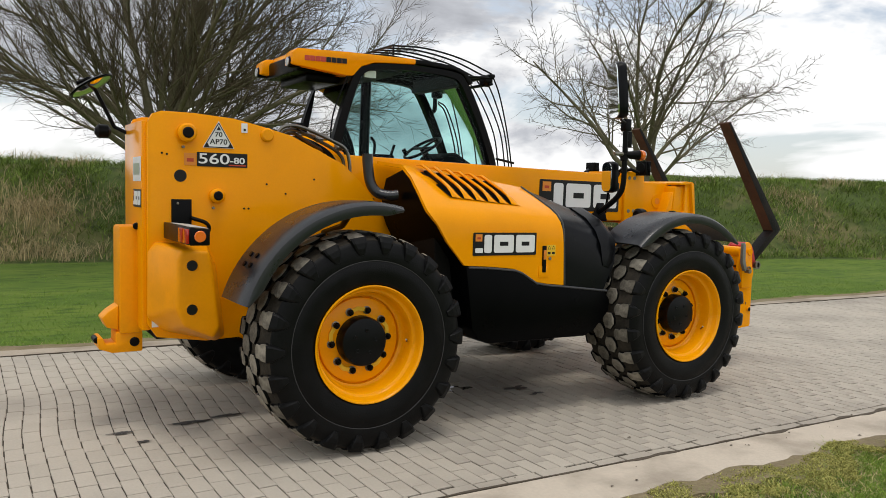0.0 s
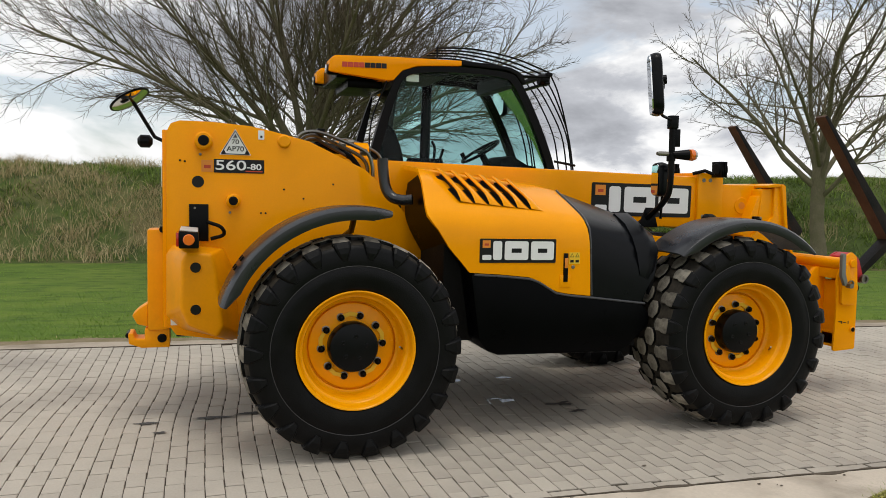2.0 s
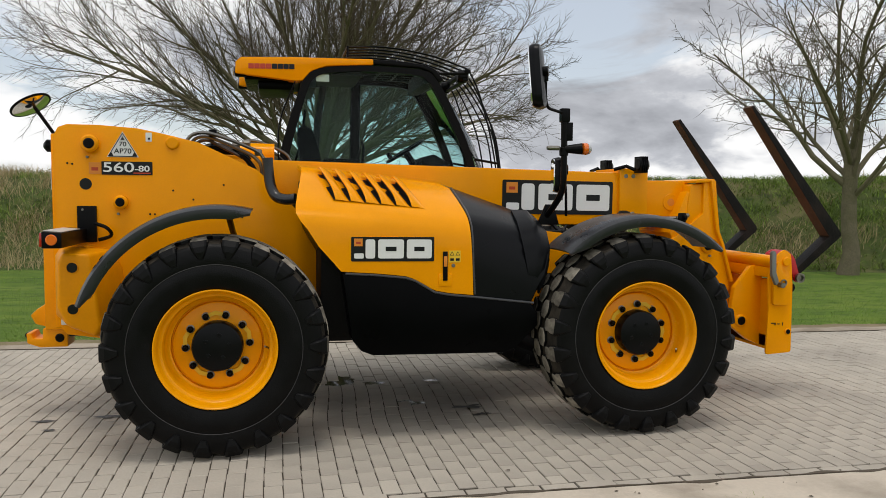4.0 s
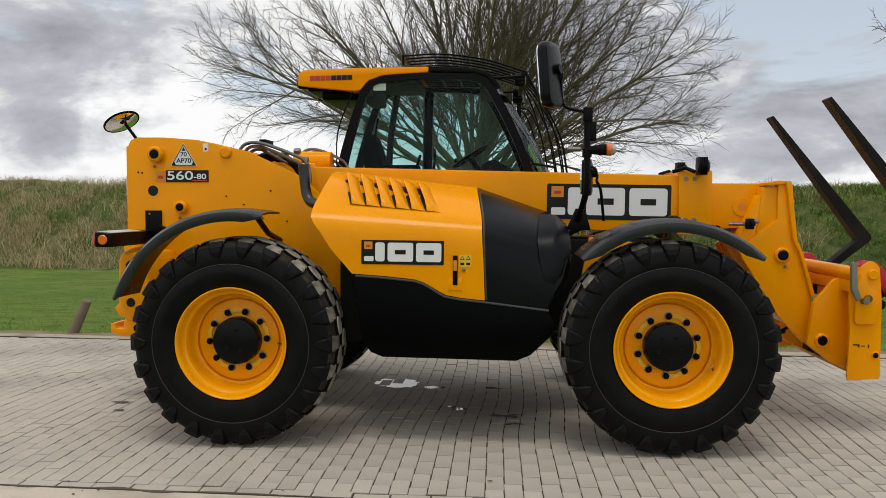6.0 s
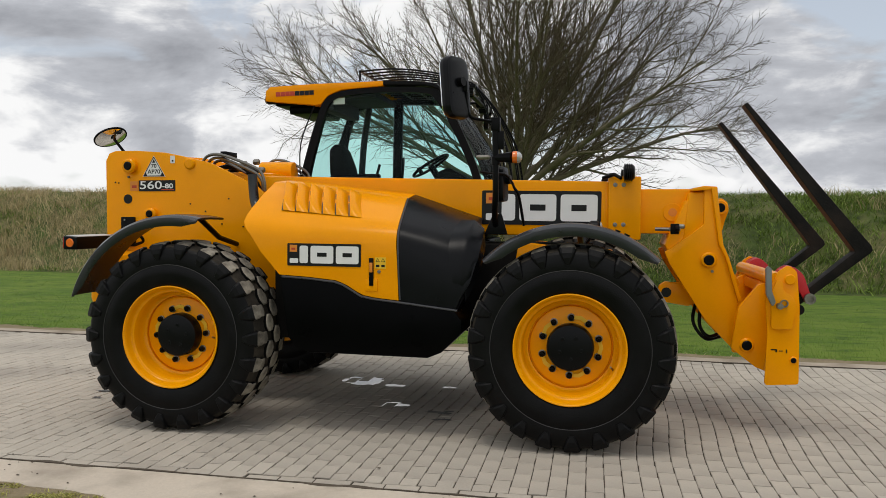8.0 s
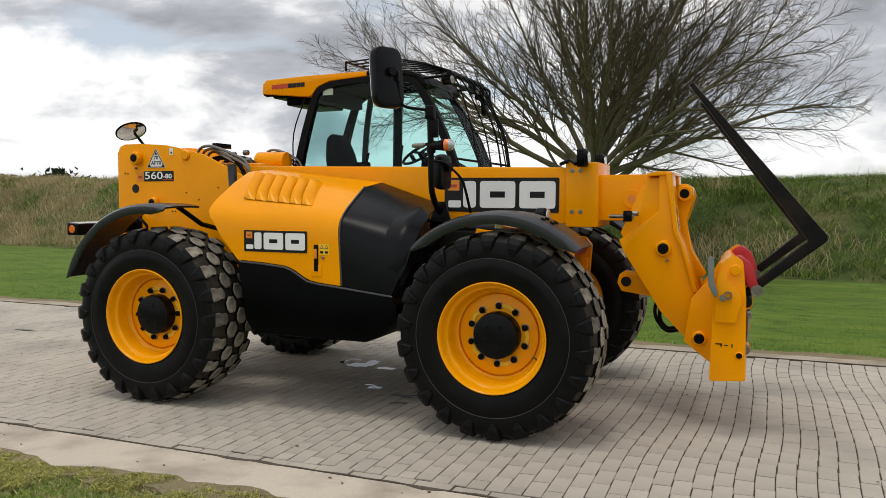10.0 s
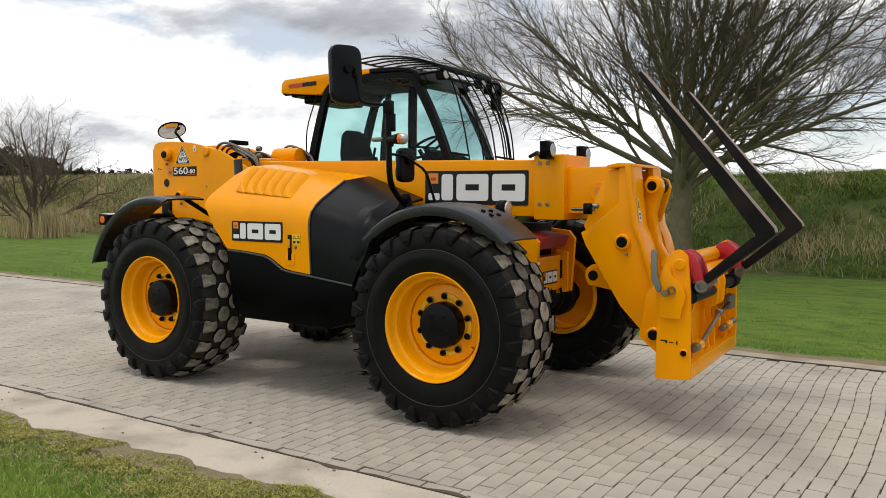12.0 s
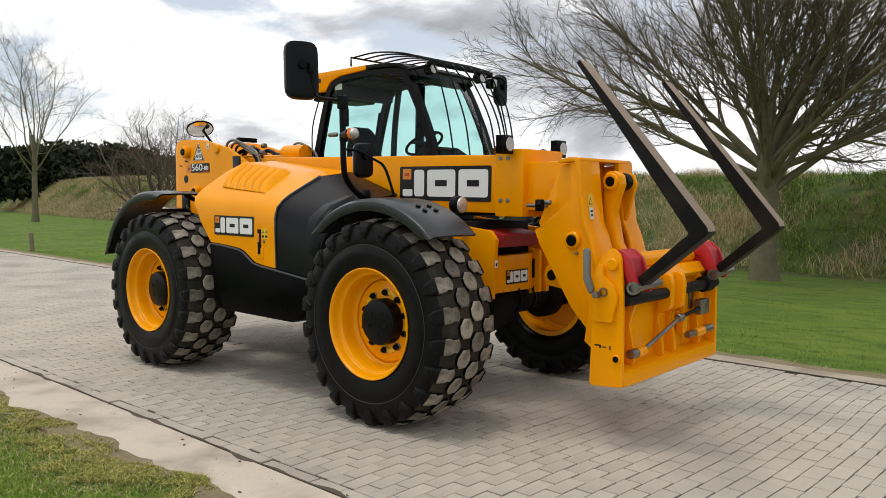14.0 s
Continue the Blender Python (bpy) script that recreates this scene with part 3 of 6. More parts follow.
    for flag, nm, mt, lb, h, w, m, lean, spread, sd in ((True, "bank_straw", BLADE_DRY, "tall dry straw-coloured grass on the embankment", 0.36, 0.007, 36, 1.3, 0.22, 8), (False, "bank_grass", BLADE_ROUGH, "rough green tussocks of grass on the embankment", 0.22, 0.010, 40, 1.7, 0.17, 9)):
        a, b = cx[dry == flag], cd[dry == flag]
        a, b = np.repeat(a, m), np.repeat(b, m)
        a = a + r.normal(0, spread, len(a))
        b = b + r.normal(0, spread * 0.8, len(b))
        blades(nm, slope(a, b), mt, lb, h, w, lean, sd)
    for nm, mt, lb, n, h, sd in (("far_bank_straw", BLADE_DRY, "dry straw on the distant embankment", 12000, 0.40, 51), ("far_bank_grass", BLADE_ROUGH, "rough green grass on the distant embankment", 22000, 0.30, 52)):
        a, b = r.uniform(-85, -26, n), r.uniform(-0.3, 4.8, n)
        keep = np.array([noise.noise((p * 0.25, q * 0.9, sd)) for p, q in zip(a, b)]) + np.where(b < 1.3, 0.25, 0.0) * (sd == 51) > r.normal(-0.05, 0.15, n)
        blades(nm, slope(a[keep], b[keep]), mt, lb, h, 0.024, 1.4, sd)
    n = 48000
    blades("bank_turf", slope(r.uniform(-40, 24, n), r.uniform(-0.3, 4.6, n)), BLADE_ROUGH, "short green turf between the tussocks", 0.12, 0.010, 2.0, 31)


# ---- trees ----
def grow(rng, start, way, length, radius, level, spec, out, fine):
    """Grows one branch and, on it, the next order of branches. spec: per level (segments, wander, lift, children, spread, ratio)."""
    segs, wander, lift, kids, spread, ratio, free = spec[level]
    p, d = Vector(start), Vector(way).normalized()
    pts, rad = [p.copy()], [radius]
    for i in range(segs):
        d = (d + Vector((rng.gauss(0, wander), rng.gauss(0, wander), rng.gauss(0, wander) + lift))).normalized()
        p = p + d * (length / segs)
        pts.append(p.copy())
        rad.append(radius * (1 - 0.8 * (i + 1) / segs))
    out.append((level, pts, rad))
    if level + 1 < len(spec):
        turn = rng.uniform(0, 6.28)
        for k in range(kids):
            t = free + (1 - free) * (k + rng.uniform(0.1, 0.9)) / kids
            i = min(int(t * segs), segs - 1)
            f = t * segs - i
            q = pts[i].lerp(pts[i + 1], f)
            along = (pts[i + 1] - pts[i]).normalized()
            side = along.orthogonal().normalized()
            turn += 2.4 + rng.uniform(-0.5, 0.5)
            side = Matrix.Rotation(turn, 3, along) @ side
            a = spread * rng.uniform(0.65, 1.3)
            w = along * math.cos(a) + side * math.sin(a)
            grow(rng, q, w, length * ratio * rng.uniform(0.65, 1.2) * (1.15 - 0.6 * t), max(rad[i] * 0.5, fine), level + 1, spec, out, fine)


def branch_mesh(name, branches, mats, parent, sides=(10, 7, 5, 3, 3), label=""):
    V, Fs, idx, n = [], [], [], 0
    for level, pts, rad in branches:
        s = sides[min(level, len(sides) - 1)]
        ref = None
        for i, p in enumerate(pts):
            d = (pts[min(i + 1, len(pts) - 1)] - pts[max(i - 1, 0)]).normalized()
            if ref is None:
                ref = d.orthogonal().normalized()
            ref = (ref - d * ref.dot(d)).normalized()
            q = d.cross(ref)
            for k in range(s):
                a = 2 * math.pi * k / s
                V.append(p + (ref * math.cos(a) + q * math.sin(a)) * rad[i])
        for i in range(len(pts) - 1):
            for k in range(s):
                Fs.append((n + i * s + k, n + i * s + (k + 1) % s, n + (i + 1) * s + (k + 1) % s, n + (i + 1) * s + k))
                idx.append(0 if level < 2 else 1)
        n += len(pts) * s
    return raw(name, V, Fs, mats, parent, label, smooth=True, index=idx)


def tree(label, at, stem, stem_r, limbs, limb_len, tilt, spec, seed, mats=None, low=0.5, fine=0.0035, lean=0.0, thick=(0.22, 0.38)):
    """A bare tree: a tapered trunk, limbs from its upper part, and a crown of twigs."""
    rng = random.Random(seed)
    root = thing("tree", label, "tree", at, group="bare trees")
    pts = [Vector((0, 0, -0.15))]
    for i in range(1, 7):
        pts.append(Vector((rng.gauss(0, 0.03), rng.gauss(0, 0.03), stem * i / 6)))
    rad = [stem_r * k for k in (1.5, 1.05, 0.95, 0.92, 0.9, 0.86, 0.7)]
    mats = mats or [BARK, TWIG]
    branch_mesh("trunk", [(0, pts, rad)], [mats[0], mats[0]], root, (14,))
    out = []
    for k in range(limbs):
        a = k * 2.4 + rng.uniform(-0.3, 0.3)
        t = tilt[0] + (tilt[1] - tilt[0]) * ((k + rng.uniform(0.2, 0.8)) / limbs) ** 0.75
        h = stem * (low + (1 - low) * rng.uniform(0, 1))
        way = (lean + math.cos(a) * math.sin(t), math.sin(a) * math.sin(t), math.cos(t))
        grow(rng, (0, 0, h), way, limb_len * rng.uniform(0.8, 1.15), stem_r * rng.uniform(*thick), 0, spec, out, fine)
    branch_mesh("crown", out, mats, root, (8, 6, 4, 3, 3))
    return root


def post(x, y, h, leanx, leany):
    b = bmesh.new()
    lathe([(-0.1, 0.062), (0.0, 0.06), (h * 0.5, 0.058), (h - 0.012, 0.055), (h, 0.045)], (0, 0, 0), "z", 12, b, True)
    ob = part("wooden_post", b, POSTWOOD)
    ob.matrix_basis = pose(x, y, -0.03, leanx, leany, 0)
    return tagged(ob, "short weathered round wooden post on the lawn edge", "post", group="verge posts")


def hedge(label, spots, seed, size=0.35):
    """A far evergreen hedge as a mass of small leaf clumps."""
    r = np.random.RandomState(seed)
    V, Fs = [], []
    for i, (x, y, z) in enumerate(spots):
        q = r.normal(0, size, (4, 3))
        V += [(x + a, y + b, max(0.2, z + c)) for a, b, c in q]
        k = i * 4
        Fs += [(k, k + 1, k + 2), (k, k + 2, k + 3), (k + 1, k + 3, k + 2)]
    ob = raw("evergreen_hedge", V, Fs, HEDGE)
    return tagged(ob, label, "hedge", kind="stuff")


def build_litter():
    """Scattered leaf scraps and crumbs of soil on the paving and its edging."""
    r = random.Random(77)
    vs, fs = [], []
    for k in range(110):
        x = r.uniform(-4, 8)
        y = road_near(x) + (r.gauss(-0.12, 0.16) if k % 3 else r.uniform(0, 3.6))
        a, q = r.uniform(0, 6.28), r.uniform(0.003, 0.011)
        n = len(vs)
        for j in range(5):
            b = a + j * 1.2566
            e = q * r.uniform(0.5, 1.1)
            vs.append((x + e * 1.5 * math.cos(b), y + e * math.sin(b), 0.0065 + r.uniform(0, 0.004)))
        vs.append((x, y, 0.013))
        fs += [(n + j, n + (j + 1) % 5, n + 5) for j in range(5)]
    tagged(raw("leaf_litter", vs, fs, DAMP), "scattered brown leaf scraps and soil crumbs on paving", "litter", kind="stuff")


def build_environment():
    build_ground()
    near_edge, near_soil, far_soil = build_edges()
    puddle(0.80, 0.58, 0.20, 0.16, 1.3)
    puddle(1.14, 0.44, 0.10, 0.05, 7.7)
    puddle(1.27, -0.25, 0.13, 0.08, 4.1)
    puddle(1.62, 0.45, 0.07, 0.03, 9.2)
    for i, (x, y, rx, ry) in enumerate(((-0.78, -0.24, 0.13, 0.03), (-0.53, -0.19, 0.12, 0.025), (-1.21, -0.28, 0.06, 0.025), (-1.12, -0.51, 0.04, 0.02), (1.73, -0.46, 0.09, 0.05), (1.76, -0.66, 0.06, 0.03), (-3.75, 0.83, 0.2, 0.02))):
        stain(x, y, rx, ry, i * 3.1)
    build_grass(near_edge, near_soil, far_soil)
    build_litter()
    broom = [(10, 0.05, -0.022, 14, 0.52, 0.48, 0.16), (7, 0.07, 0.02, 10, 0.52, 0.50, 0.1), (5, 0.10, 0.03, 8, 0.52, 0.56, 0.08), (3, 0.13, 0.02, 0, 0.5, 0.5, 0.1)]
    tree("large bare many-stemmed tree with a wide broom-like crown on the lawn", (1.2, 10.1, 0), 2.25, 0.205, 22, 5.1, (0.04, 1.12), broom, 11, low=0.66, fine=0.0046, lean=0.04, thick=(0.26, 0.42))
    open_crown = [(8, 0.10, 0.03, 9, 0.7, 0.50, 0.25), (6, 0.13, 0.02, 8, 0.7, 0.5, 0.15), (5, 0.16, 0.02, 6, 0.75, 0.5, 0.1), (3, 0.18, 0.02, 0, 0.7, 0.5, 0.1)]
    tree("bare grey tree with open twisting branches beside the embankment", (12.1, 8.4, 0), 2.6, 0.16, 13, 4.4, (0.1, 1.0), open_crown, 23, low=0.55, fine=0.0065, thick=(0.28, 0.46))
    tree("tall slender bare tree standing on the far lawn", (-42, 14.4, 0), 5.0, 0.16, 11, 6.2, (0.1, 0.85), open_crown, 31, [BARK, TWIG_PALE], low=0.5)
    tree("low bare shrubby tree at the embankment foot", (-24.5, 12.4, 0), 1.1, 0.22, 13, 3.9, (0.1, 1.15), open_crown, 37, [TWIG_PALE, TWIG_PALE], low=0.1)
    tree("bare bushy tree behind the embankment", (-34, 19.0, 0.6), 1.4, 0.13, 10, 4.6, (0.1, 0.9), open_crown, 41, [TWIG_PALE, TWIG_PALE], low=0.2)
    r = np.random.RandomState(17)
    for cx, cy, k in ((-24.5, 12.4, 900), (-24.0, 12.9, 300), (-27, 13.2, 300)):
        p = np.stack([r.normal(cx, 0.5, k), r.normal(cy, 0.4, k), np.full(k, -0.03)], 1)
        blades("dry_shrub", p, BLADE_DRY, "clump of tall dry brown stems under the bare shrub", 1.25, 0.012, 0.45, 18, "shrub")
    post(-3.38, 2.95, 0.46, 0, 24)
    post(-16.1, 4.05, 0.5, 2, -2)
    r = np.random.RandomState(9)
    n = 14000
    t = r.uniform(0, 1, n)
    ridge = 3.5 + 0.5 * np.sin(t * 31) + 0.45 * np.sin(t * 73 + 1) + 0.3 * np.sin(t * 190)
    spots = np.stack([-100 + t * 34 + r.normal(0, 1, n), 30 + t * 38 + r.normal(0, 1.5, n), r.uniform(0.1, 1, n) * ridge + 0.5], 1)
    hedge("dark evergreen trees on the skyline behind the embankment", spots, 2, 0.26)
    t = r.uniform(0, 1, n)
    ridge = np.interp(t, [0, 0.25, 0.5, 0.7, 0.85, 1], [6.0, 5.4, 6.3, 6.0, 4.6, 3.4]) + 0.3 * np.sin(t * 40) + 0.25 * np.sin(t * 97 + 1)
    spots = np.stack([-80 + t * 17 + r.normal(0, 0.8, n), 17 + t * 24 + r.normal(0, 1.2, n), 1.2 + r.uniform(0, 1, n) ** 0.7 * (ridge - 1.2)], 1)
    hedge("tall dark evergreen hedge behind the far embankment", spots, 6, 0.22)


build_environment()


# ---- the telehandler ----
YC = -0.09


def far(y):
    return 2 * YC - y


def plane(o, u, v):
    """A flat frame at o with its axes along u and v."""
    u, v = Vector(u).normalized(), Vector(v).normalized()
    n = u.cross(v).normalized()
    v = n.cross(u)
    m = Matrix((u, v, n)).transposed().to_4x4()
    m.translation = Vector(o)
    return m


def patch(name, outline, m, mat, parent, depth=0.003, lift=0.0, label="", bevel=0):
    b = prism(outline, lift, lift + depth, bevel, None, "xy")
    b.transform(m)
    return part(name, b, mat, parent, label, smooth=False)


def rect(x0, y0, x1, y1, r=0.0):
    o = [(x0, y0), (x1, y0), (x1, y1), (x0, y1)]
    return rounded(o, r, 3) if r else o


def lettering(name, text, m, size, mat, parent, lift=0.004, spread=1.0, bold=0.0):
    cu = bpy.data.curves.new("letters", "FONT")
    cu.body, cu.size, cu.extrude, cu.align_x, cu.align_y, cu.offset = text, size, 0.0006, "CENTER", "CENTER", bold
    tmp = new("letters", cu)
    me = bpy.data.meshes.new_from_object(tmp.evaluated_get(bpy.context.evaluated_depsgraph_get()))
    bpy.data.objects.remove(tmp)
    me.transform(m @ Matrix.Translation((0, 0, lift)) @ Matrix.Diagonal((spread, 1, 1, 1)))
    me.materials.clear()
    return link_mesh(name, me, mat, parent)


def logo(name, m, w, h, parent):
    """A black badge with an orange square and three plain white blocks."""
    d = patch(name, rect(0, 0, w, h, h * 0.05), m, DECAL_BLACK, parent, 0.002, 0.001, "black badge with an orange square and white blocks")
    patch("orange_square", rect(w * 0.035, h * 0.62, w * 0.135, h * 0.93), m, DECAL_ORANGE, d, 0.002, 0.003)
    patch("square_mark", rect(w * 0.058, h * 0.71, w * 0.112, h * 0.80), m, DECAL_RED, d, 0.001, 0.0048)
    for x0, x1 in ((0.17, 0.285), (0.32, 0.63), (0.665, 0.97)):
        patch("white_block", rect(w * x0, h * 0.12, w * x1, h * 0.9, h * 0.1), m, DECAL_WHITE, d, 0.002, 0.003)
        if x0 > 0.3:
            patch("block_slot", rect(w * (x0 + 0.09), h * 0.42, w * (x1 - 0.09), h * 0.6), m, DECAL_BLACK, d, 0.0015, 0.0042)
    patch("white_block", rect(w * 0.035, h * 0.12, w * 0.15, h * 0.33, h * 0.05), m, DECAL_WHITE, d, 0.002, 0.003)
    return d


def tyre_mesh():
    """A radial tyre round the y axis at the origin, outer side at -y, with hexagonal tread blocks."""
    b = bmesh.new()
    half = [(0.205, 0.340), (0.235, 0.352), (0.243, 0.372), (0.250, 0.43), (0.252, 0.49), (0.249, 0.493), (0.249, 0.499), (0.250, 0.503), (0.248, 0.55), (0.240, 0.592), (0.226, 0.614), (0.20, 0.628), (0.12, 0.636)]
    lathe([(-o, r) for o, r in half] + [(0, 0.638)] + [(o, r) for o, r in half[::-1]], (0, 0, 0), "y", 96, b)
    for f in b.faces:
        f.smooth = True
        c = f.calc_center_median()
        if math.hypot(c.x, c.z) > 0.618:
            f.material_index = 1
    return b


TREAD_N, TREAD_R = 22, 0.660


def tread_blocks():
    """The two kinds of tread block, standing at angle 0: the centre hexagon and the shoulder lug (for the -y side)."""
    pitch = 2 * math.pi * TREAD_R / TREAD_N
    s = pitch * 0.5

    def place(o, arc, r):
        a = arc / TREAD_R
        return (r * math.cos(a), o, r * math.sin(a))

    def block(b, outline, o, lo, hi, shrink, drop):
        base = [b.verts.new(place(o + p, q, lo)) for p, q in outline]
        mid = [b.verts.new(place(o + p * 0.97, q * 0.97, hi - 0.006 - drop(o + p))) for p, q in outline]
        top = [b.verts.new(place(o + p * shrink, q * shrink, hi - drop(o + p))) for p, q in outline]
        b.faces.new(top).material_index = 1
        k = len(outline)
        for i in range(k):
            b.faces.new((base[i], base[(i + 1) % k], mid[(i + 1) % k], mid[i]))
            b.faces.new((mid[i], mid[(i + 1) % k], top[(i + 1) % k], top[i])).material_index = 1

    centre = bmesh.new()
    block(centre, [(0.060, 0.010), (0.038, 0.060), (-0.022, 0.064), (-0.059, 0.018), (-0.056, -0.026), (-0.030, -0.062), (0.034, -0.060), (0.057, -0.024)], 0, 0.605, 0.660, 0.84, lambda o: 0)
    lug = bmesh.new()
    block(lug, [(0.070, 0.010), (0.052, 0.044), (0.006, 0.040), (-0.012, 0.052), (-0.062, 0.054), (-0.074, 0.040), (-0.074, -0.042), (-0.060, -0.056), (-0.008, -0.052), (0.012, -0.040), (0.050, -0.044), (0.068, -0.018)], -0.172, 0.595, 0.658, 0.88, lambda o: max(0, abs(o) - 0.15) * 0.26)
    # the lug runs down the shoulder as a tapering rib
    outer, inner = [], []
    for o, r, w in ((0.238, 0.640, 0.050), (0.258, 0.606, 0.046), (0.263, 0.574, 0.036), (0.258, 0.536, 0.020)):
        outer.append([lug.verts.new(place(-o, q, r)) for q in (-w, -w * 0.72, w * 0.72, w)])
        inner.append([lug.verts.new(place(-(o - 0.034), q, r - 0.014)) for q in (-w * 1.25, w * 1.25)])
    for ring in outer:
        for k in (0, 3):
            ring[k].co.y += 0.006
    for j in range(3):
        for k in range(3):
            lug.faces.new((outer[j][k], outer[j][k + 1], outer[j + 1][k + 1], outer[j + 1][k]))
        lug.faces.new((outer[j][0], outer[j + 1][0], inner[j + 1][0], inner[j][0]))
        lug.faces.new((outer[j][3], inner[j][1], inner[j + 1][1], outer[j + 1][3]))
    lug.faces.new((*outer[3], inner[3][1], inner[3][0]))
    lug.faces.new((*outer[0], inner[0][1], inner[0][0]))
    out = []
    for b in (centre, lug):
        bmesh.ops.recalc_face_normals(b, faces=b.faces)
        me = bpy.data.meshes.new("tread_block")
        b.to_mesh(me)
        b.free()
        me.materials.append(RUBBER)
        me.materials.append(TREAD)
        out.append(me)
    return out


def build_wheel(parent):
    """One wheel at the origin, its outer side towards -y."""
    w = new("wheel")
    w.parent = parent
    t = part("tyre", tyre_mesh(), [RUBBER, GROOVE], w, "worn black tyre with dusty hexagonal tread blocks", smooth=False)
    centre, lug = tread_blocks()
    for i in range(TREAD_N):
        for o, ph in ((-0.055, 0.0), (0.055, 0.5)):
            c = new("tread_block", centre)
            c.parent, c.matrix_basis = w, Matrix.Rotation(-2 * math.pi * (i + ph) / TREAD_N, 4, "Y") @ Matrix.Translation((0, o, 0))
        for ph, flip in ((0.5, 0), (0.0, 1)):
            c = new("tread_block", lug)
            c.parent, c.matrix_basis = w, Matrix.Rotation(-2 * math.pi * (i + ph) / TREAD_N, 4, "Y") @ Matrix.Rotation(math.pi * flip, 4, "X")
    b = lathe([(-0.2515, 0.4935), (-0.2535, 0.496), (-0.2515, 0.4985)], (0, 0, 0), "y", 96)
    part("sidewall_line", b, LINE, w)
    rim = [(-0.205, 0.335), (-0.240, 0.353), (-0.247, 0.352), (-0.248, 0.346), (-0.240, 0.338), (-0.222, 0.332), (-0.196, 0.328), (-0.184, 0.320), (-0.178, 0.308), (-0.168, 0.303), (-0.130, 0.300), (-0.100, 0.296), (-0.086, 0.289), (-0.078, 0.278), (-0.074, 0.271), (-0.050, 0.269), (-0.050, 0.262), (-0.070, 0.258), (-0.074, 0.250), (-0.070, 0.10),
           (-0.004, 0.10), (0.004, 0.27), (0.02, 0.29), (0.2, 0.30), (0.205, 0.335)]
    part("rim", lathe(rim, (0, 0, 0), "y", 64), RIM, w, "yellow painted steel rim")
    cap = lathe([(-0.06, 0.150), (-0.10, 0.150), (-0.140, 0.148), (-0.152, 0.142), (-0.157, 0.128), (-0.158, 0.0001)], (0, 0, 0), "y", 40)
    for k in range(5):
        a = k * 1.2566 + 0.3
        c = (0.072 * math.cos(a), -0.158, 0.072 * math.sin(a))
        lathe([(0, 0.014), (-0.002, 0.014), (-0.003, 0.009), (-0.001, 0.007), (-0.001, 0.0001)], c, "y", 12, cap)
    part("hub_cap", cap, COVER, w, "black domed hub cap")
    for k in range(10):
        a = k * 0.6283 + 0.2
        c = Vector((0.186 * math.cos(a), -0.073, 0.186 * math.sin(a)))
        part("nut_washer", lathe([(0, 0.025), (-0.006, 0.025), (-0.008, 0.021), (-0.008, 0.012)], c, "y", 14), STEEL, w)
        nb = lathe([(-0.006, 0.020), (-0.026, 0.0195), (-0.031, 0.014), (-0.024, 0.011), (-0.024, 0.009), (-0.040, 0.009), (-0.042, 0.0001)], c, "y", 8)
        part("wheel_nut", nb, STEEL_BLACK, w)
    for k in range(5):
        a = k * 1.2566 + 0.2 + 0.314
        o = [(0.185 * math.cos(a - 0.36), 0.185 * math.sin(a - 0.36)), (0.21 * math.cos(a - 0.36), 0.21 * math.sin(a - 0.36)), (0.218 * math.cos(a), 0.218 * math.sin(a)), (0.21 * math.cos(a + 0.36), 0.21 * math.sin(a + 0.36)), (0.185 * math.cos(a + 0.36), 0.185 * math.sin(a + 0.36)), (0.192 * math.cos(a), 0.192 * math.sin(a))]
        part("nut_clip", prism([(p * 0.95, q * 0.95) for p, q in o], -0.0825, -0.076, 0), DECAL_YELLOW, w)
    va = tube([(0.298, -0.13, 0.02), (0.285, -0.15, 0.03), (0.272, -0.165, 0.035)], 0.006, 8)
    part("valve", va, STEEL, w)
    return w


def copy_wheel(w, m):
    made = {}
    for o in (w, *w.children_recursive):
        made[o] = o.copy()
        scene.collection.objects.link(made[o])
        made[o].parent = made.get(o.parent, o.parent)
    made[w].matrix_basis = m
    return made[w]


def mudguard(name, parent, cx, cz, radius, a0, a1, y0, y1, flat_end=0.0):
    """A curved guard over a wheel, its outer lip at y0."""
    sg = 1 if y1 > y0 else -1
    prof = [(y0, -0.055), (y0 + sg * 0.004, -0.012), (y0 + sg * 0.03, 0.006), (y0 + sg * 0.12, 0.012), ((y0 + y1) / 2, 0.014), (y1, 0.01)]
    b = bmesh.new()
    n = 22
    outer, inner = [], []
    for i in range(n + 1):
        a = radians(a0 + (a1 - a0) * i / n)
        end = min(i, n - i) / n
        ro, ri = [], []
        for y, d in prof:
            dd = d if d > -0.02 else d * min(1, end * 9 + 0.25)
            for lst, t in ((ro, 0.0), (ri, -0.014)):
                r = radius + dd + t
                lst.append(b.verts.new((cx + r * math.cos(a), y + (sg * 0.006 if t and d < 0 else 0), cz + r * math.sin(a))))
        outer.append(ro)
        inner.append(ri)
    k = len(prof)
    for i in range(n):
        for j in range(k - 1):
            b.faces.new((outer[i][j], outer[i][j + 1], outer[i + 1][j + 1], outer[i + 1][j]))
            b.faces.new((inner[i][j], inner[i + 1][j], inner[i + 1][j + 1], inner[i][j + 1]))
        for j in (0, k - 1):
            b.faces.new((outer[i][j], outer[i + 1][j], inner[i + 1][j], inner[i][j]))
    for i in (0, n):
        for j in range(k - 1):
            b.faces.new((outer[i][j], outer[i][j + 1], inner[i][j + 1], inner[i][j]))
    return part(name, b, GUARD, parent, "dark grey plastic mudguard over the tyre")


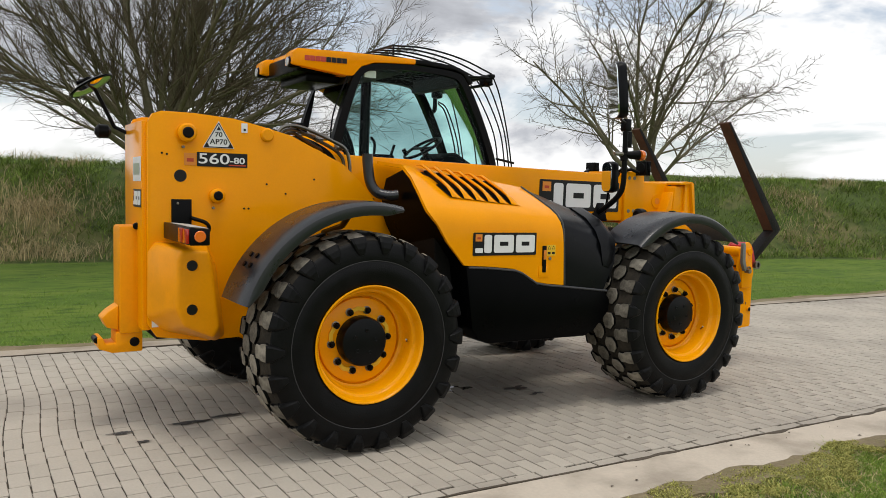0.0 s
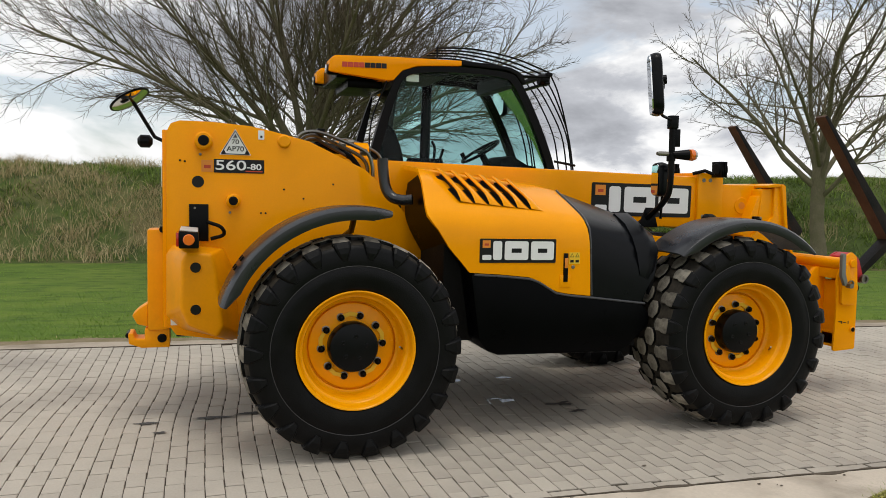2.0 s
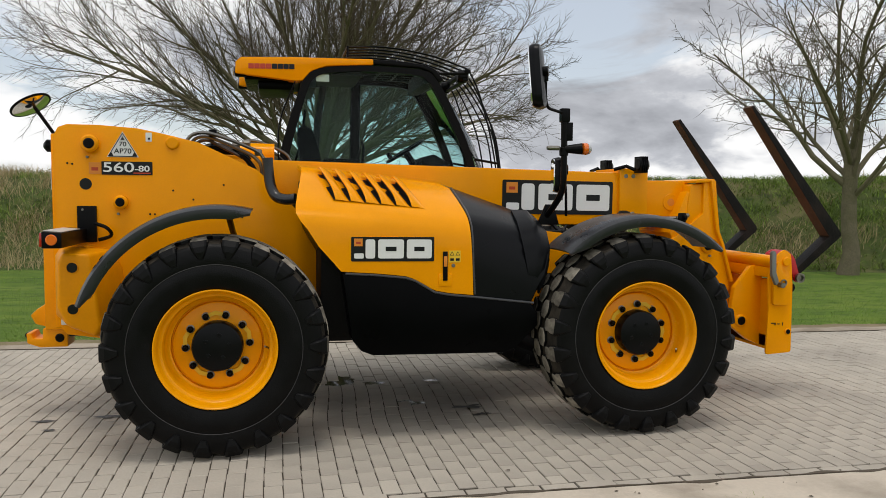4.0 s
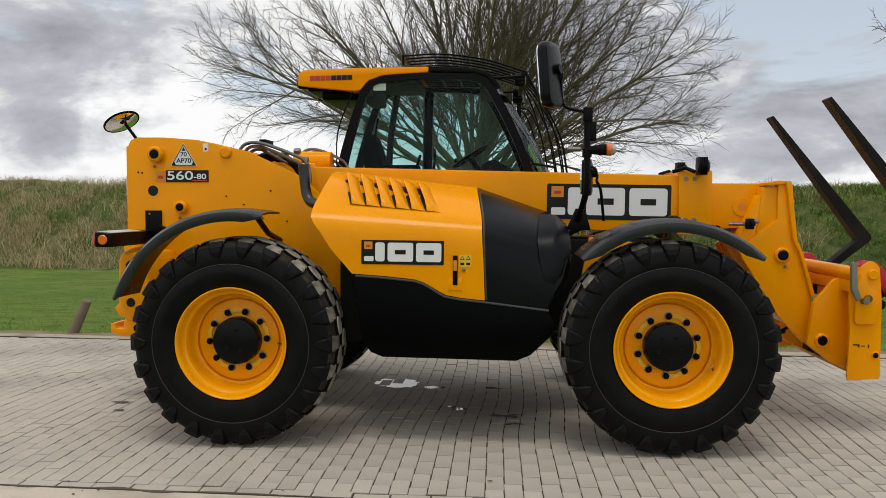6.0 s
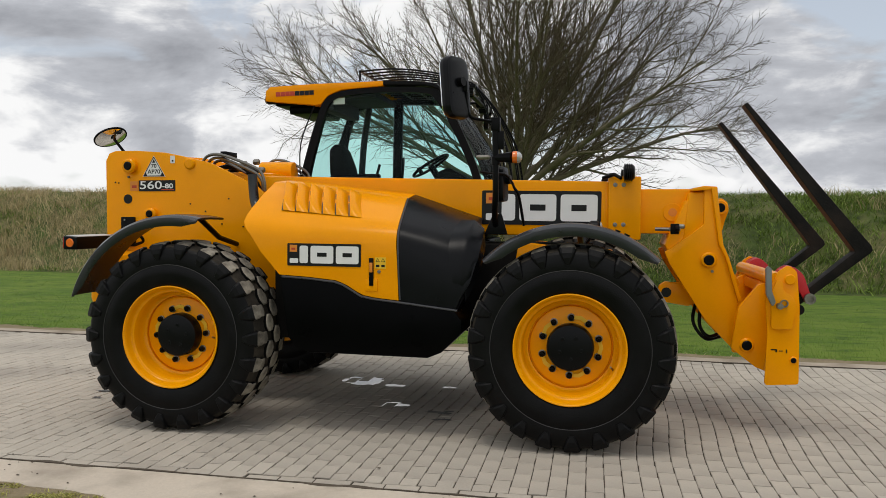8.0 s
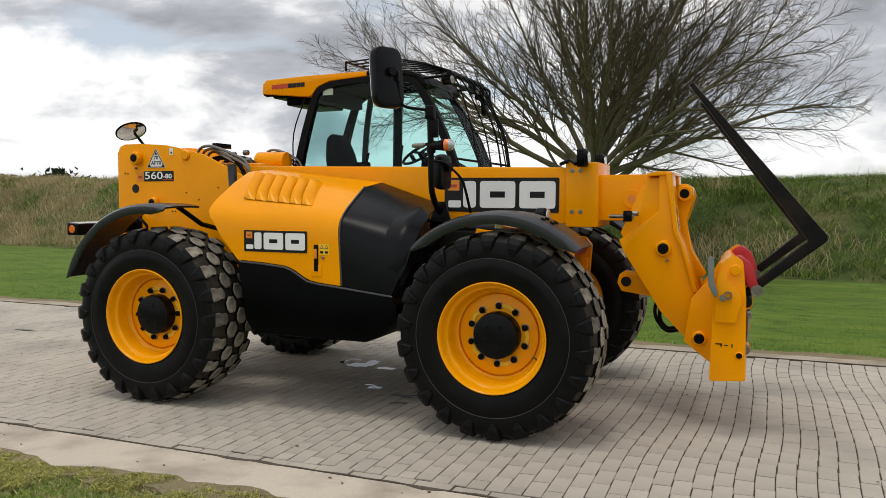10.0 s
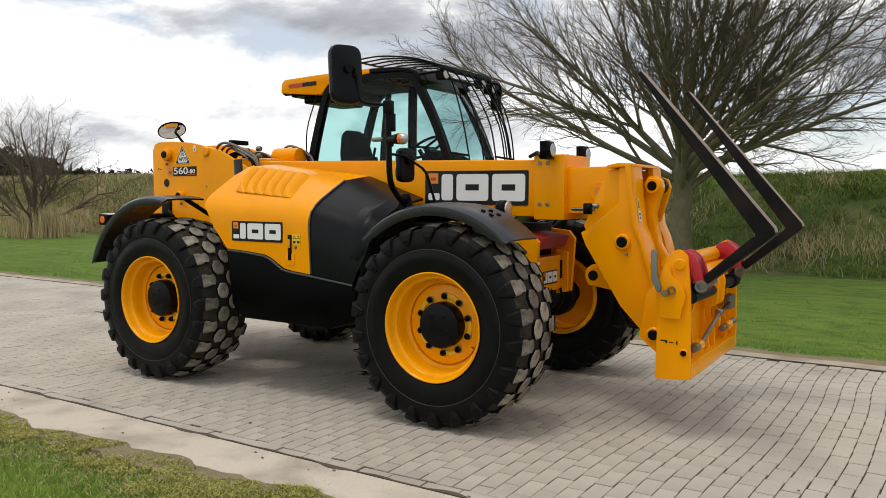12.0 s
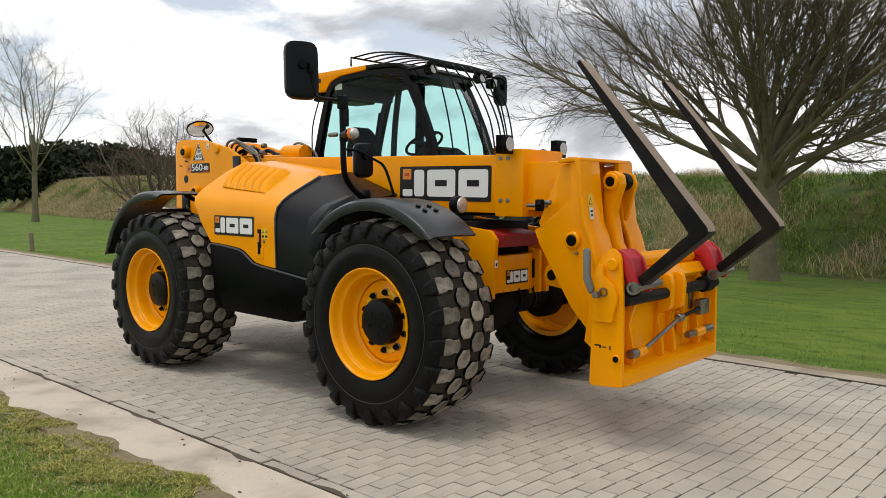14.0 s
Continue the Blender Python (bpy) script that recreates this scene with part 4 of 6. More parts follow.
def sheet(rows, thick=0.02, cols=10):
    """A skin from rows of points (each a list, resampled), thickened inwards."""
    b = bmesh.new()
    grid = []
    for row in rows:
        P = [Vector(p) for p in row]
        g = []
        for c in range(cols + 1):
            t = c / cols * (len(P) - 1)
            i = min(int(t), len(P) - 2)
            g.append(P[i].lerp(P[i + 1], t - i))
        grid.append(g)
    vs = [[b.verts.new(p) for p in g] for g in grid]
    for i in range(len(vs) - 1):
        for j in range(cols):
            b.faces.new((vs[i][j], vs[i][j + 1], vs[i + 1][j + 1], vs[i + 1][j]))
    bmesh.ops.recalc_face_normals(b, faces=b.faces)
    bmesh.ops.solidify(b, geom=b.faces[:], thickness=thick)
    return b


def low_edge(x):
    return float(np.interp(x, [0.7, 0.95, 1.14, 1.2, 1.32, 1.42, 1.57, 2.1], [1.088, 1.072, 1.052, 1.03, 0.958, 0.94, 0.925, 0.862]))


def build_body(T):
    # rear chassis: two plates with a floor and back between them
    plate = [(-1.075, 1.93), (-1.045, 1.99), (-0.99, 2.01), (-0.80, 2.01), (-0.55, 1.992), (-0.40, 1.962), (-0.16, 1.905), (0.22, 1.728), (0.34, 1.62), (0.62, 1.30), (0.66, 0.72), (0.3, 0.62), (-0.72, 0.575), (-1.02, 0.62), (-1.075, 0.70)]
    chassis = part("rear_chassis", prism(plate, -0.41, -0.37, 0.007), YELLOW, T, "yellow steel rear chassis plates")
    part("chassis_plate", prism(plate, far(-0.37), far(-0.41), 0.007), YELLOW, chassis)
    part("back_panel", box(-1.10, -1.05, -0.37, far(-0.37), 0.66, 1.95, 0.01), YELLOW, chassis)
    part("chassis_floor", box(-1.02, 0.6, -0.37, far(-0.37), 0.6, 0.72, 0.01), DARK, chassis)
    # one plain near-black box fills the space between the plates
    part("inner_dark", box(-1.0, 0.5, -0.33, far(-0.33), 0.74, 1.50, 0.01), DARK, chassis, "plain near-black box filling the space between the plates")
    # counterweight lump on the plate
    base = [(-1.085, 0.75), (-1.08, 1.15), (-1.04, 1.215), (-0.72, 1.19), (-0.66, 1.06), (-0.60, 0.60), (-0.66, 0.57), (-0.98, 0.655)]
    face = [(-0.985, 0.85), (-0.975, 1.13), (-0.95, 1.185), (-0.80, 1.18), (-0.775, 1.06), (-0.735, 0.72), (-0.77, 0.66), (-0.94, 0.74)]

    def weight(y0, y1):
        b = bmesh.new()
        lo, hi = [b.verts.new((x, y0, z)) for x, z in base], [b.verts.new((x, y1, z)) for x, z in face]
        b.faces.new(lo)
        b.faces.new(hi[::-1])
        for i in range(len(base)):
            k = (i + 1) % len(base)
            b.faces.new((lo[i], hi[i], hi[k], lo[k]))
        bmesh.ops.recalc_face_normals(b, faces=b.faces)
        return part("counterweight", bevelled(b, 0.022, 3), YELLOW_CAST, T, "yellow cast counterweight bolted to the chassis")

    cwt = weight(-0.408, -0.765)
    for z in (1.095, 0.835):
        part("bolt_hole", lathe([(0.0, 0.040), (-0.002, 0.039), (-0.003, 0.035), (0.0, 0.034)], (-0.895, -0.765, z), "y", 24), YELLOW_CAST, cwt)
        part("bolt_hole", drum((-0.895, -0.765, z), 0.035, -0.0025, 0.01), DECAL_BLACK, cwt)
    part("small_sticker", box(-1.052, -1.012, -0.4145, -0.4105, 0.685, 0.74, 0.001), DECAL_WHITE, chassis)
    weight(far(-0.408), far(-0.765))
    # pins and holes on the plate
    for x, z, r, ring in ((-0.845, 1.885, 0.058, 0.034), (-0.66, 1.50, 0.047, 0.029)):
        boss = part("pin_boss", drum((x, -0.41, z), r, 0.0, -0.055, "y", 32, 0.012), YELLOW, chassis)
        part("pin", drum((x, -0.41, z), ring, -0.05, -0.066, "y", 20), STEEL_BLACK, boss)
        part("pin_bolt", drum((x - 0.02, -0.41, z - r - 0.03), 0.009, 0.0, -0.02, "y", 8, 0.002), STEEL, boss)
    part("plate_hole", drum((-0.88, -0.4105, 1.62), 0.038, 0.0, -0.003, "y", 24, 0.0005), DECAL_BLACK, chassis)
    for x, z in ((0.0, 1.62), (-0.33, 1.58), (-0.2, 1.52), (-0.06, 1.42), (0.12, 1.40), (-0.48, 1.42), (-0.45, 1.42), (-0.96, 1.75), (-0.99, 1.755)):
        part("plate_bolt", drum((x, -0.4105, z), 0.007, 0.0, -0.004, "y", 8, 0.001), STEEL_BLACK, chassis)
    part("top_lug", drum((-0.33, -0.40, 1.90), 0.045, 0.0, -0.03, "y", 24, 0.01), YELLOW, chassis)
    # model badge and weight plate
    m = plane((-0.87, -0.411, 1.682), (1, 0, 0.0), (0, 0, 1))
    badge = patch("model_badge", rect(0.09, 0.0, 0.41, 0.088, 0.004), m, DECAL_BLACK, T, 0.002, 0.001, "black model badge with white numbers")
    patch("orange_square", rect(0.012, 0.004, 0.085, 0.08), m, DECAL_ORANGE, badge, 0.002, 0.001)
    patch("square_mark", rect(0.028, 0.026, 0.070, 0.048), m, DECAL_RED, badge, 0.001, 0.003)
    lettering("model_number", "560", m @ Matrix.Translation((0.196, 0.046, 0)), 0.090, DECAL_WHITE, badge, 0.0045, 1.5, 0.0009)
    lettering("model_number", "-80", m @ Matrix.Translation((0.345, 0.04, 0)), 0.054, DECAL_WHITE, badge, 0.0045, 1.35, 0.0012)
    patch("badge_bar", rect(0.29, 0.008, 0.40, 0.016), m, DECAL_RED, badge, 0.002, 0.003)
    m = plane((-0.645, -0.411, 1.80), (1, 0, 0), (0, 0, 1))
    tri = patch("weight_sign", [(-0.100, 0), (0.100, 0), (0.0, 0.168)], m, DECAL_WHITE, T, 0.002, 0.001, "white triangular weight sign with black letters")
    for p0, p1 in (((-0.09, 0.005), (0.0, 0.157)), ((0.0, 0.157), (0.09, 0.005)), ((0.09, 0.005), (-0.09, 0.005))):
        a, c = m @ Vector((*p0, 0.004)), m @ Vector((*p1, 0.004))
        part("sign_border", tube([a, c], 0.003, 6), DECAL_BLACK, tri)
    for x, z in ((-0.072, 0.017), (0.072, 0.017), (0.0, 0.122)):
        patch("sign_corner", [(x - 0.014, z - 0.011), (x + 0.014, z - 0.011), (x, z + 0.016)], m, DECAL_BLACK, tri, 0.002, 0.003)
    lettering("sign_letters", "70", m @ Matrix.Translation((0, 0.084, 0)), 0.042, DECAL_BLACK, tri, 0.0035, 1.15, 0.0008)
    lettering("sign_letters", "AP70", m @ Matrix.Translation((0, 0.038, 0)), 0.046, DECAL_BLACK, tri, 0.0035, 1.1, 0.0008)
    m = plane((-0.50, -0.411, 1.905), (1, 0, 0), (0, 0, 1))
    st = patch("small_sticker", rect(0, 0, 0.04, 0.06, 0.004), m, DECAL_WHITE, T, 0.002, 0.001)
    patch("sticker_mark", rect(0.014, 0.012, 0.028, 0.026), m, DECAL_BLACK, st, 0.002, 0.003)
    # rear face stickers and badge
    m = plane((-1.101, -0.12, 1.42), (0, -1, 0), (0, 0, 1))
    logo("rear_badge", m, 0.24, 0.11, T)
    patch("rear_plate", rect(0.0, 0.16, 0.24, 0.31, 0.005), m, DECAL_WHITE, T, 0.003, 0.001, label="pale plate with plain bars")
    patch("plate_bar", rect(0.03, 0.2, 0.21, 0.27), m, material("plate_grey", (0.35, 0.4, 0.3), 0.5), T, 0.002, 0.005)
    # black bracket and tail lamp arm
    br = part("lamp_bracket", box(-0.935, -0.815, -0.43, -0.408, 1.235, 1.475, 0.004), STEEL_BLACK, T, "black steel bracket plate")
    part("bracket_bolt", drum((-0.90, -0.43, 1.45), 0.008, 0, -0.006, "y", 8, 0.001), STEEL, br)
    arm = [(-0.985, 1.235), (-0.875, 1.235), (-0.875, 1.325), (-0.985, 1.335)]
    lampbar = part("tail_lamp", prism(arm, -1.075, -0.43, 0.008), STEEL_BLACK, T, "black tail lamp housing on an outrigger arm")
    # pale strip on the black arm: the sky's reflection painted on its top
    part("arm_cover", prism([(-0.98, 1.3365), (-0.88, 1.3275), (-0.88, 1.331), (-0.98, 1.340)], -1.05, -0.60, 0), ARM_SHEEN, lampbar)
    part("side_marker", drum((-0.93, -1.075, 1.285), 0.032, 0.0, -0.008, "y", 24, 0.004), AMBER, lampbar)
    for y0 in (-1.06, -0.95):
        part("rear_lens", box(-1.0, -0.984, y0, y0 + 0.085, 1.245, 1.325, 0.003), LENS_RED, lampbar)
    part("lamp_hose", tube(smooth_path([(-0.82, -0.44, 1.36), (-0.74, -0.48, 1.33), (-0.72, -0.46, 1.28), (-0.80, -0.44, 1.25)]), 0.012, 8), STEEL_BLACK, lampbar)
    lb = part("tail_lamp", prism(arm, far(-0.43), far(-1.075), 0.008), STEEL_BLACK, T, "black tail lamp housing on an outrigger arm")
    # tow hitch
    h = part("tow_hitch", box(-1.26, -1.12, -0.22, 0.02, 0.62, 1.30, 0.02), YELLOW_CAST, T, "yellow cast tow hitch with a hook")
    part("hitch_foot", prism([(-1.12, 0.50), (-1.30, 0.50), (-1.38, 0.53), (-1.385, 0.60), (-1.355, 0.60), (-1.34, 0.56), (-1.28, 0.56), (-1.28, 0.63), (-1.12, 0.63)], -0.2, 0.0, 0.01), YELLOW_CAST, h)
    part("hitch_jaw", prism([(-1.26, 0.64), (-1.33, 0.66), (-1.36, 0.72), (-1.32, 0.76), (-1.26, 0.80)], -0.18, -0.02, 0.01), YELLOW_CAST, h)
    part("hook_tip", drum((-1.385, -0.1, 0.58), 0.02, -0.06, 0.06, "y", 12), STEEL_BLACK, h)
    part("hitch_pin", drum((-1.17, -0.2, 0.565), 0.03, 0, -0.012, "y", 16), STEEL_BLACK, h)
    part("hitch_lug", drum((-1.16, -0.22, 1.30), 0.022, 0, -0.02, "y", 16), STEEL_BLACK, h)
    for o in (h, *h.children):
        o.data.transform(Matrix.Translation((0.055, 0, 0)))
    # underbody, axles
    part("underbody", box(0.55, 2.84, -0.40, 0.22, 0.62, 1.28, 0.02), DARK, T, "plain near-black chassis block between the axles")
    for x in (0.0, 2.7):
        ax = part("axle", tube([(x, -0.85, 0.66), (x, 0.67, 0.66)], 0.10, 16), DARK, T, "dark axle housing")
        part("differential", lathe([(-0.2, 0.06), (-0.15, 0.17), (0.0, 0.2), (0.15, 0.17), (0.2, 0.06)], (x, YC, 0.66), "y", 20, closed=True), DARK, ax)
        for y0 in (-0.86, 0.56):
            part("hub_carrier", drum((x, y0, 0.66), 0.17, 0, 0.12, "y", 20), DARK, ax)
    # near-black box filling the engine bay behind the bonnet
    part("engine_bay", box(0.62, 1.88, -0.98, -0.42, 0.62, 1.34, 0.02), DARK, T, "plain near-black box filling the engine bay")
    part("far_body", box(0.55, 2.0, 0.24, 0.98, 0.55, 1.30, 0.03), BLACK, T, "black lower cab body and step")


# near-white colour that imitates sky reflected on the lamp arm
ARM_SHEEN = material("pale_worn_plate", (0.55, 0.54, 0.51), 0.5, 0.2, 0.15, 9, 60)
# lighter than the black plastic, to paint the highlight along its edges
EDGE_SHEEN = material("scuffed_plastic_edge", (0.045, 0.047, 0.052), 0.3, 0, 0.2, 6, 90, spec=0.5)


def build_bonnet(T):
    def row(y, xa, za, xb, zb, n=2):
        return [(xa + (xb - xa) * i / n, y, za + (zb - za) * i / n) for i in range(n + 1)]

    rows = [row(-0.36, 0.50, 1.765, 1.50, 1.650), row(-0.70, 0.515, 1.735, 1.515, 1.606), row(-0.86, 0.50, 1.655, 1.53, 1.535), row(-1.02, 0.475, 1.545, 1.545, 1.458), row(-1.09, 0.465, 1.49, 1.55, 1.415), row(-1.135, 0.465, 1.445, 1.552, 1.37), row(-1.16, 0.49, 1.40, 1.554, 1.32),
            row(-1.168, 0.53, 1.35, 1.556, 1.28)]
    side = [(x, -1.17, low_edge(x)) for x in np.linspace(0.735, 1.572, 22)]
    rows.append([(0.60 + (1.56 - 0.60) * i / 21, -1.17, 1.24 - 0.02 * i / 21) for i in range(22)])
    rows.append([(0.68 + (1.566 - 0.68) * i / 21, -1.17, 1.15 - 0.06 * i / 21) for i in range(22)])
    rows.append(side)
    bon = part("bonnet", sheet(rows, 0.022, 42), YELLOW, T, "yellow engine bonnet with louvres")
    # black sheet behind the bonnet's rear edge, painting the shade of its open recess
    ret = sheet([[(0.54, -0.70, 1.71), (0.51, -1.0, 1.51), (0.52, -1.11, 1.42), (0.575, -1.14, 1.34), (0.77, -1.14, 1.09), (0.775, -1.135, 1.06)], [(0.50, -0.50, 1.64), (0.49, -0.46, 1.5), (0.50, -0.45, 1.40), (0.54, -0.45, 1.3), (0.67, -0.45, 1.08), (0.69, -0.45, 0.82)]], 0.015, 14)
    part("bonnet_return", ret, BLACK, bon)
    # louvres: dark slots with raised ribs between them
    for k in range(6):
        x = 0.60 + 0.097 * k

        def on(t, lift, dx=0.0):
            xx = x + dx + 0.10 * t
            f = (xx - 0.5) / 1.03
            y = -0.715 - 0.32 * t
            z = (1.732 - 0.128 * f) - (0.19 - 0.036 * f) * t
            n = Vector((0.1, -0.45, 0.88)).normalized()
            return Vector((xx, y, z)) + n * lift

        b = bmesh.new()
        T_ = [0.0, 0.05, 0.12, 0.25, 0.45, 0.65, 0.8, 0.9, 0.96, 1.0]
        ring, lip = [], []
        for t in T_:
            e = min(1.0, 0.35 + t * 5.5) * min(1.0, 0.1 + ((1 - t) / 0.3) ** 0.7)
            ring.append([b.verts.new(on(t, h * e, d)) for d, h in ((0.016, 0.036), (0.010, 0.046), (0.016, 0.053), (0.042, 0.047), (0.072, 0.028), (0.099, -0.004))])
            lip.append(e)
        for i in range(len(T_) - 1):
            for j in range(5):
                b.faces.new((ring[i][j], ring[i][j + 1], ring[i + 1][j + 1], ring[i + 1][j]))
        part("louvre_rib", b, YELLOW, bon)
        b = bmesh.new()
        ring = [[b.verts.new(on(t, h, d)) for d, h in ((0.0, 0.003), (0.031, 0.004), (0.024, 0.040 * q))] for t, q in zip([0.16 + 0.84 * t for t in T_], lip)]
        for i in range(len(T_) - 1):
            for j in range(2):
                b.faces.new((ring[i][j], ring[i][j + 1], ring[i + 1][j + 1], ring[i + 1][j]))
        part("louvre_slot", b, DECAL_BLACK, bon)
    # black front cover
    rows = [row(-0.36, 1.503, 1.648, 2.02, 1.47), row(-0.70, 1.518, 1.603, 2.06, 1.43), row(-0.86, 1.533, 1.53, 2.085, 1.385), row(-1.02, 1.548, 1.454, 2.10, 1.31), row(-1.09, 1.553, 1.41, 2.10, 1.25), row(-1.14, 1.556, 1.36, 2.085, 1.17), row(-1.16, 1.559, 1.28, 2.05, 1.05), row(-1.165, 1.565, 1.1, 1.99, 0.95), row(-1.165, 1.575, 0.922, 1.95, 0.862)]
    cover = part("bonnet_cover", sheet(rows, 0.02, 12), COVER, T, "black moulded plastic cover ahead of the bonnet")
    hump = sheet([[(1.93, -0.80, 1.46), (2.03, -0.82, 1.46), (2.10, -0.84, 1.40), (2.11, -0.86, 1.30)], [(1.91, -1.0, 1.39), (2.02, -1.02, 1.385), (2.11, -1.02, 1.32), (2.12, -1.02, 1.2)], [(1.90, -1.12, 1.30), (2.02, -1.13, 1.285), (2.10, -1.12, 1.22), (2.10, -1.1, 1.1)], [(1.91, -1.168, 1.20), (2.0, -1.168, 1.17), (2.05, -1.16, 1.12), (2.06, -1.14, 1.0)], [(1.94, -1.168, 1.05), (1.98, -1.168, 1.04), (2.01, -1.16, 1.02), (2.02, -1.15, 0.92)]], 0.02, 12)
    part("cover_hump", hump, COVER, cover)
    part("front_return", sheet([[(2.10, -0.84, 1.38), (2.12, -1.02, 1.25), (2.10, -1.12, 1.12), (1.96, -1.15, 0.86)], [(2.02, -0.6, 1.3), (2.03, -0.8, 1.2), (2.02, -0.9, 1.0), (1.9, -0.95, 0.7)]], 0.015, 8), BLACK, cover)
    # lower skirt
    xs = np.linspace(0.74, 1.95, 26)
    o = [(x, low_edge(x) - 0.008) for x in xs] + [(2.0, 0.80), (2.0, 0.72), (1.86, 0.585), (1.77, 0.548), (0.93, 0.56), (0.855, 0.59), (0.80, 0.66)]
    skirt = part("side_skirt", prism(o, -1.186, -0.62, 0.014), BLACK, T, "black moulded lower side skirt")
    # thin grey tube as a painted highlight on the skirt's top edge
    part("skirt_lip", tube([(x, -1.185, low_edge(x) - 0.010) for x in np.linspace(0.76, 1.97, 40)], 0.0075, 8), EDGE_SHEEN, skirt)
    # the same painted highlight along the seam of bonnet and cover
    part("cover_seam", tube([Vector(r_[0]) + Vector((0.008, -0.004, 0.006)) for r_ in rows[1:]], 0.006, 8), EDGE_SHEEN, cover)
    # latch, warning label
    lt = part("bonnet_latch", box(1.372, 1.402, -1.182, -1.168, 1.02, 1.205, 0.004), STEEL_BLACK, bon, "black latch with an orange tab")
    part("latch_tab", box(1.376, 1.398, -1.188, -1.181, 1.11, 1.175, 0.003), DECAL_ORANGE, lt)
    part("latch_recess", box(1.345, 1.43, -1.176, -1.1685, 0.985, 1.065, 0.003), YELLOW, bon)
    part("latch_lock", drum((1.44, -1.169, 1.115), 0.012, 0, -0.008, "y", 16, 0.002), STEEL, bon)
    m = plane((1.412, -1.1705, 1.135), (1, 0, 0), (0, 0, 1))
    wl = patch("warning_label", rect(0, 0, 0.075, 0.075, 0.003), m, DECAL_YELLOW, bon, 0.0015, 0.001)
    for x in (0.019, 0.056):
        patch("warning_triangle", [(x - 0.015, 0.044), (x + 0.015, 0.044), (x, 0.07)], m, DECAL_BLACK, wl, 0.001, 0.0025)
        patch("warning_triangle", [(x - 0.009, 0.048), (x + 0.009, 0.048), (x, 0.064)], m, DECAL_YELLOW, wl, 0.001, 0.0036)
        patch("warning_mark", rect(x - 0.012, 0.01, x + 0.012, 0.026), m, DECAL_BLACK, wl, 0.001, 0.0025)
    logo("side_badge", plane((0.795, -1.171, 1.148), (1, 0, -0.008), (0, 0, 1)), 0.52, 0.152, T)
    # exhaust pipe
    ex = part("exhaust_pipe", tube(smooth_path([(0.295, -0.62, 1.80), (0.30, -0.62, 1.72), (0.315, -0.63, 1.61), (0.35, -0.66, 1.545), (0.41, -0.70, 1.525), (0.475, -0.73, 1.53)]), 0.036, 12), GUARD, T, "dark grey exhaust stack")
    # hard hydraulic pipes over the boom foot
    for k in range(3):
        q, y = 0.030 * k, -0.365 + 0.034 * k
        part("hydraulic_pipe", tube(smooth_path([(-0.27 + q, y, 1.83), (-0.235 + q, y, 1.93 - q * 0.3), (-0.17 + q, y, 1.972 - q * 0.7), (-0.05, y, 1.962 - q), (0.19 - q, y, 1.872 - q), (0.255 - q, y, 1.825 - q), (0.28 - q, y, 1.75), (0.285 - q, y, 1.68)], 4), 0.0125, 8), CHROME, T, "plated hydraulic pipe bent over the boom foot")
        yf = 0.16 + 0.04 * k
        part("hydraulic_pipe", tube(smooth_path([(0.06 + q, yf, 1.84), (0.09 + q, yf, 1.925 - q * 0.4), (0.15 + q, yf, 1.962 - q * 0.7), (0.25, yf, 1.95 - q), (0.40 - q, yf, 1.885 - q), (0.455 - q, yf, 1.83 - q), (0.47 - q, yf, 1.76)], 4), 0.0115, 8), CHROME, T, "plated hydraulic pipe bent over the boom foot")
    for k, (y, z) in enumerate(((-0.30, 1.86), (-0.23, 1.88), (-0.16, 1.85), (-0.06, 1.87), (0.03, 1.84))):
        part("hydraulic_hose", tube(smooth_path([(-0.30 + 0.03 * k, y, z - 0.16), (-0.16 + 0.02 * k, y + 0.02, z), (0.0, y + 0.03, z + 0.012), (0.14, y, z - 0.05), (0.23 + 0.01 * k, y - 0.02, z - 0.18)]), 0.020, 8), STEEL_BLACK, T, "black hydraulic hose")
    for x, y, z in ((0.08, -0.30, 1.90), (0.15, -0.22, 1.92), (0.23, -0.30, 1.85)):
        part("hose_fitting", drum((x, y, z), 0.024, -0.025, 0.025, "x", 8), STEEL, T)
    part("pipe_clamp", box(-0.10, -0.05, -0.35, -0.15, 1.96, 2.0, 0.004), STEEL_BLACK, T)


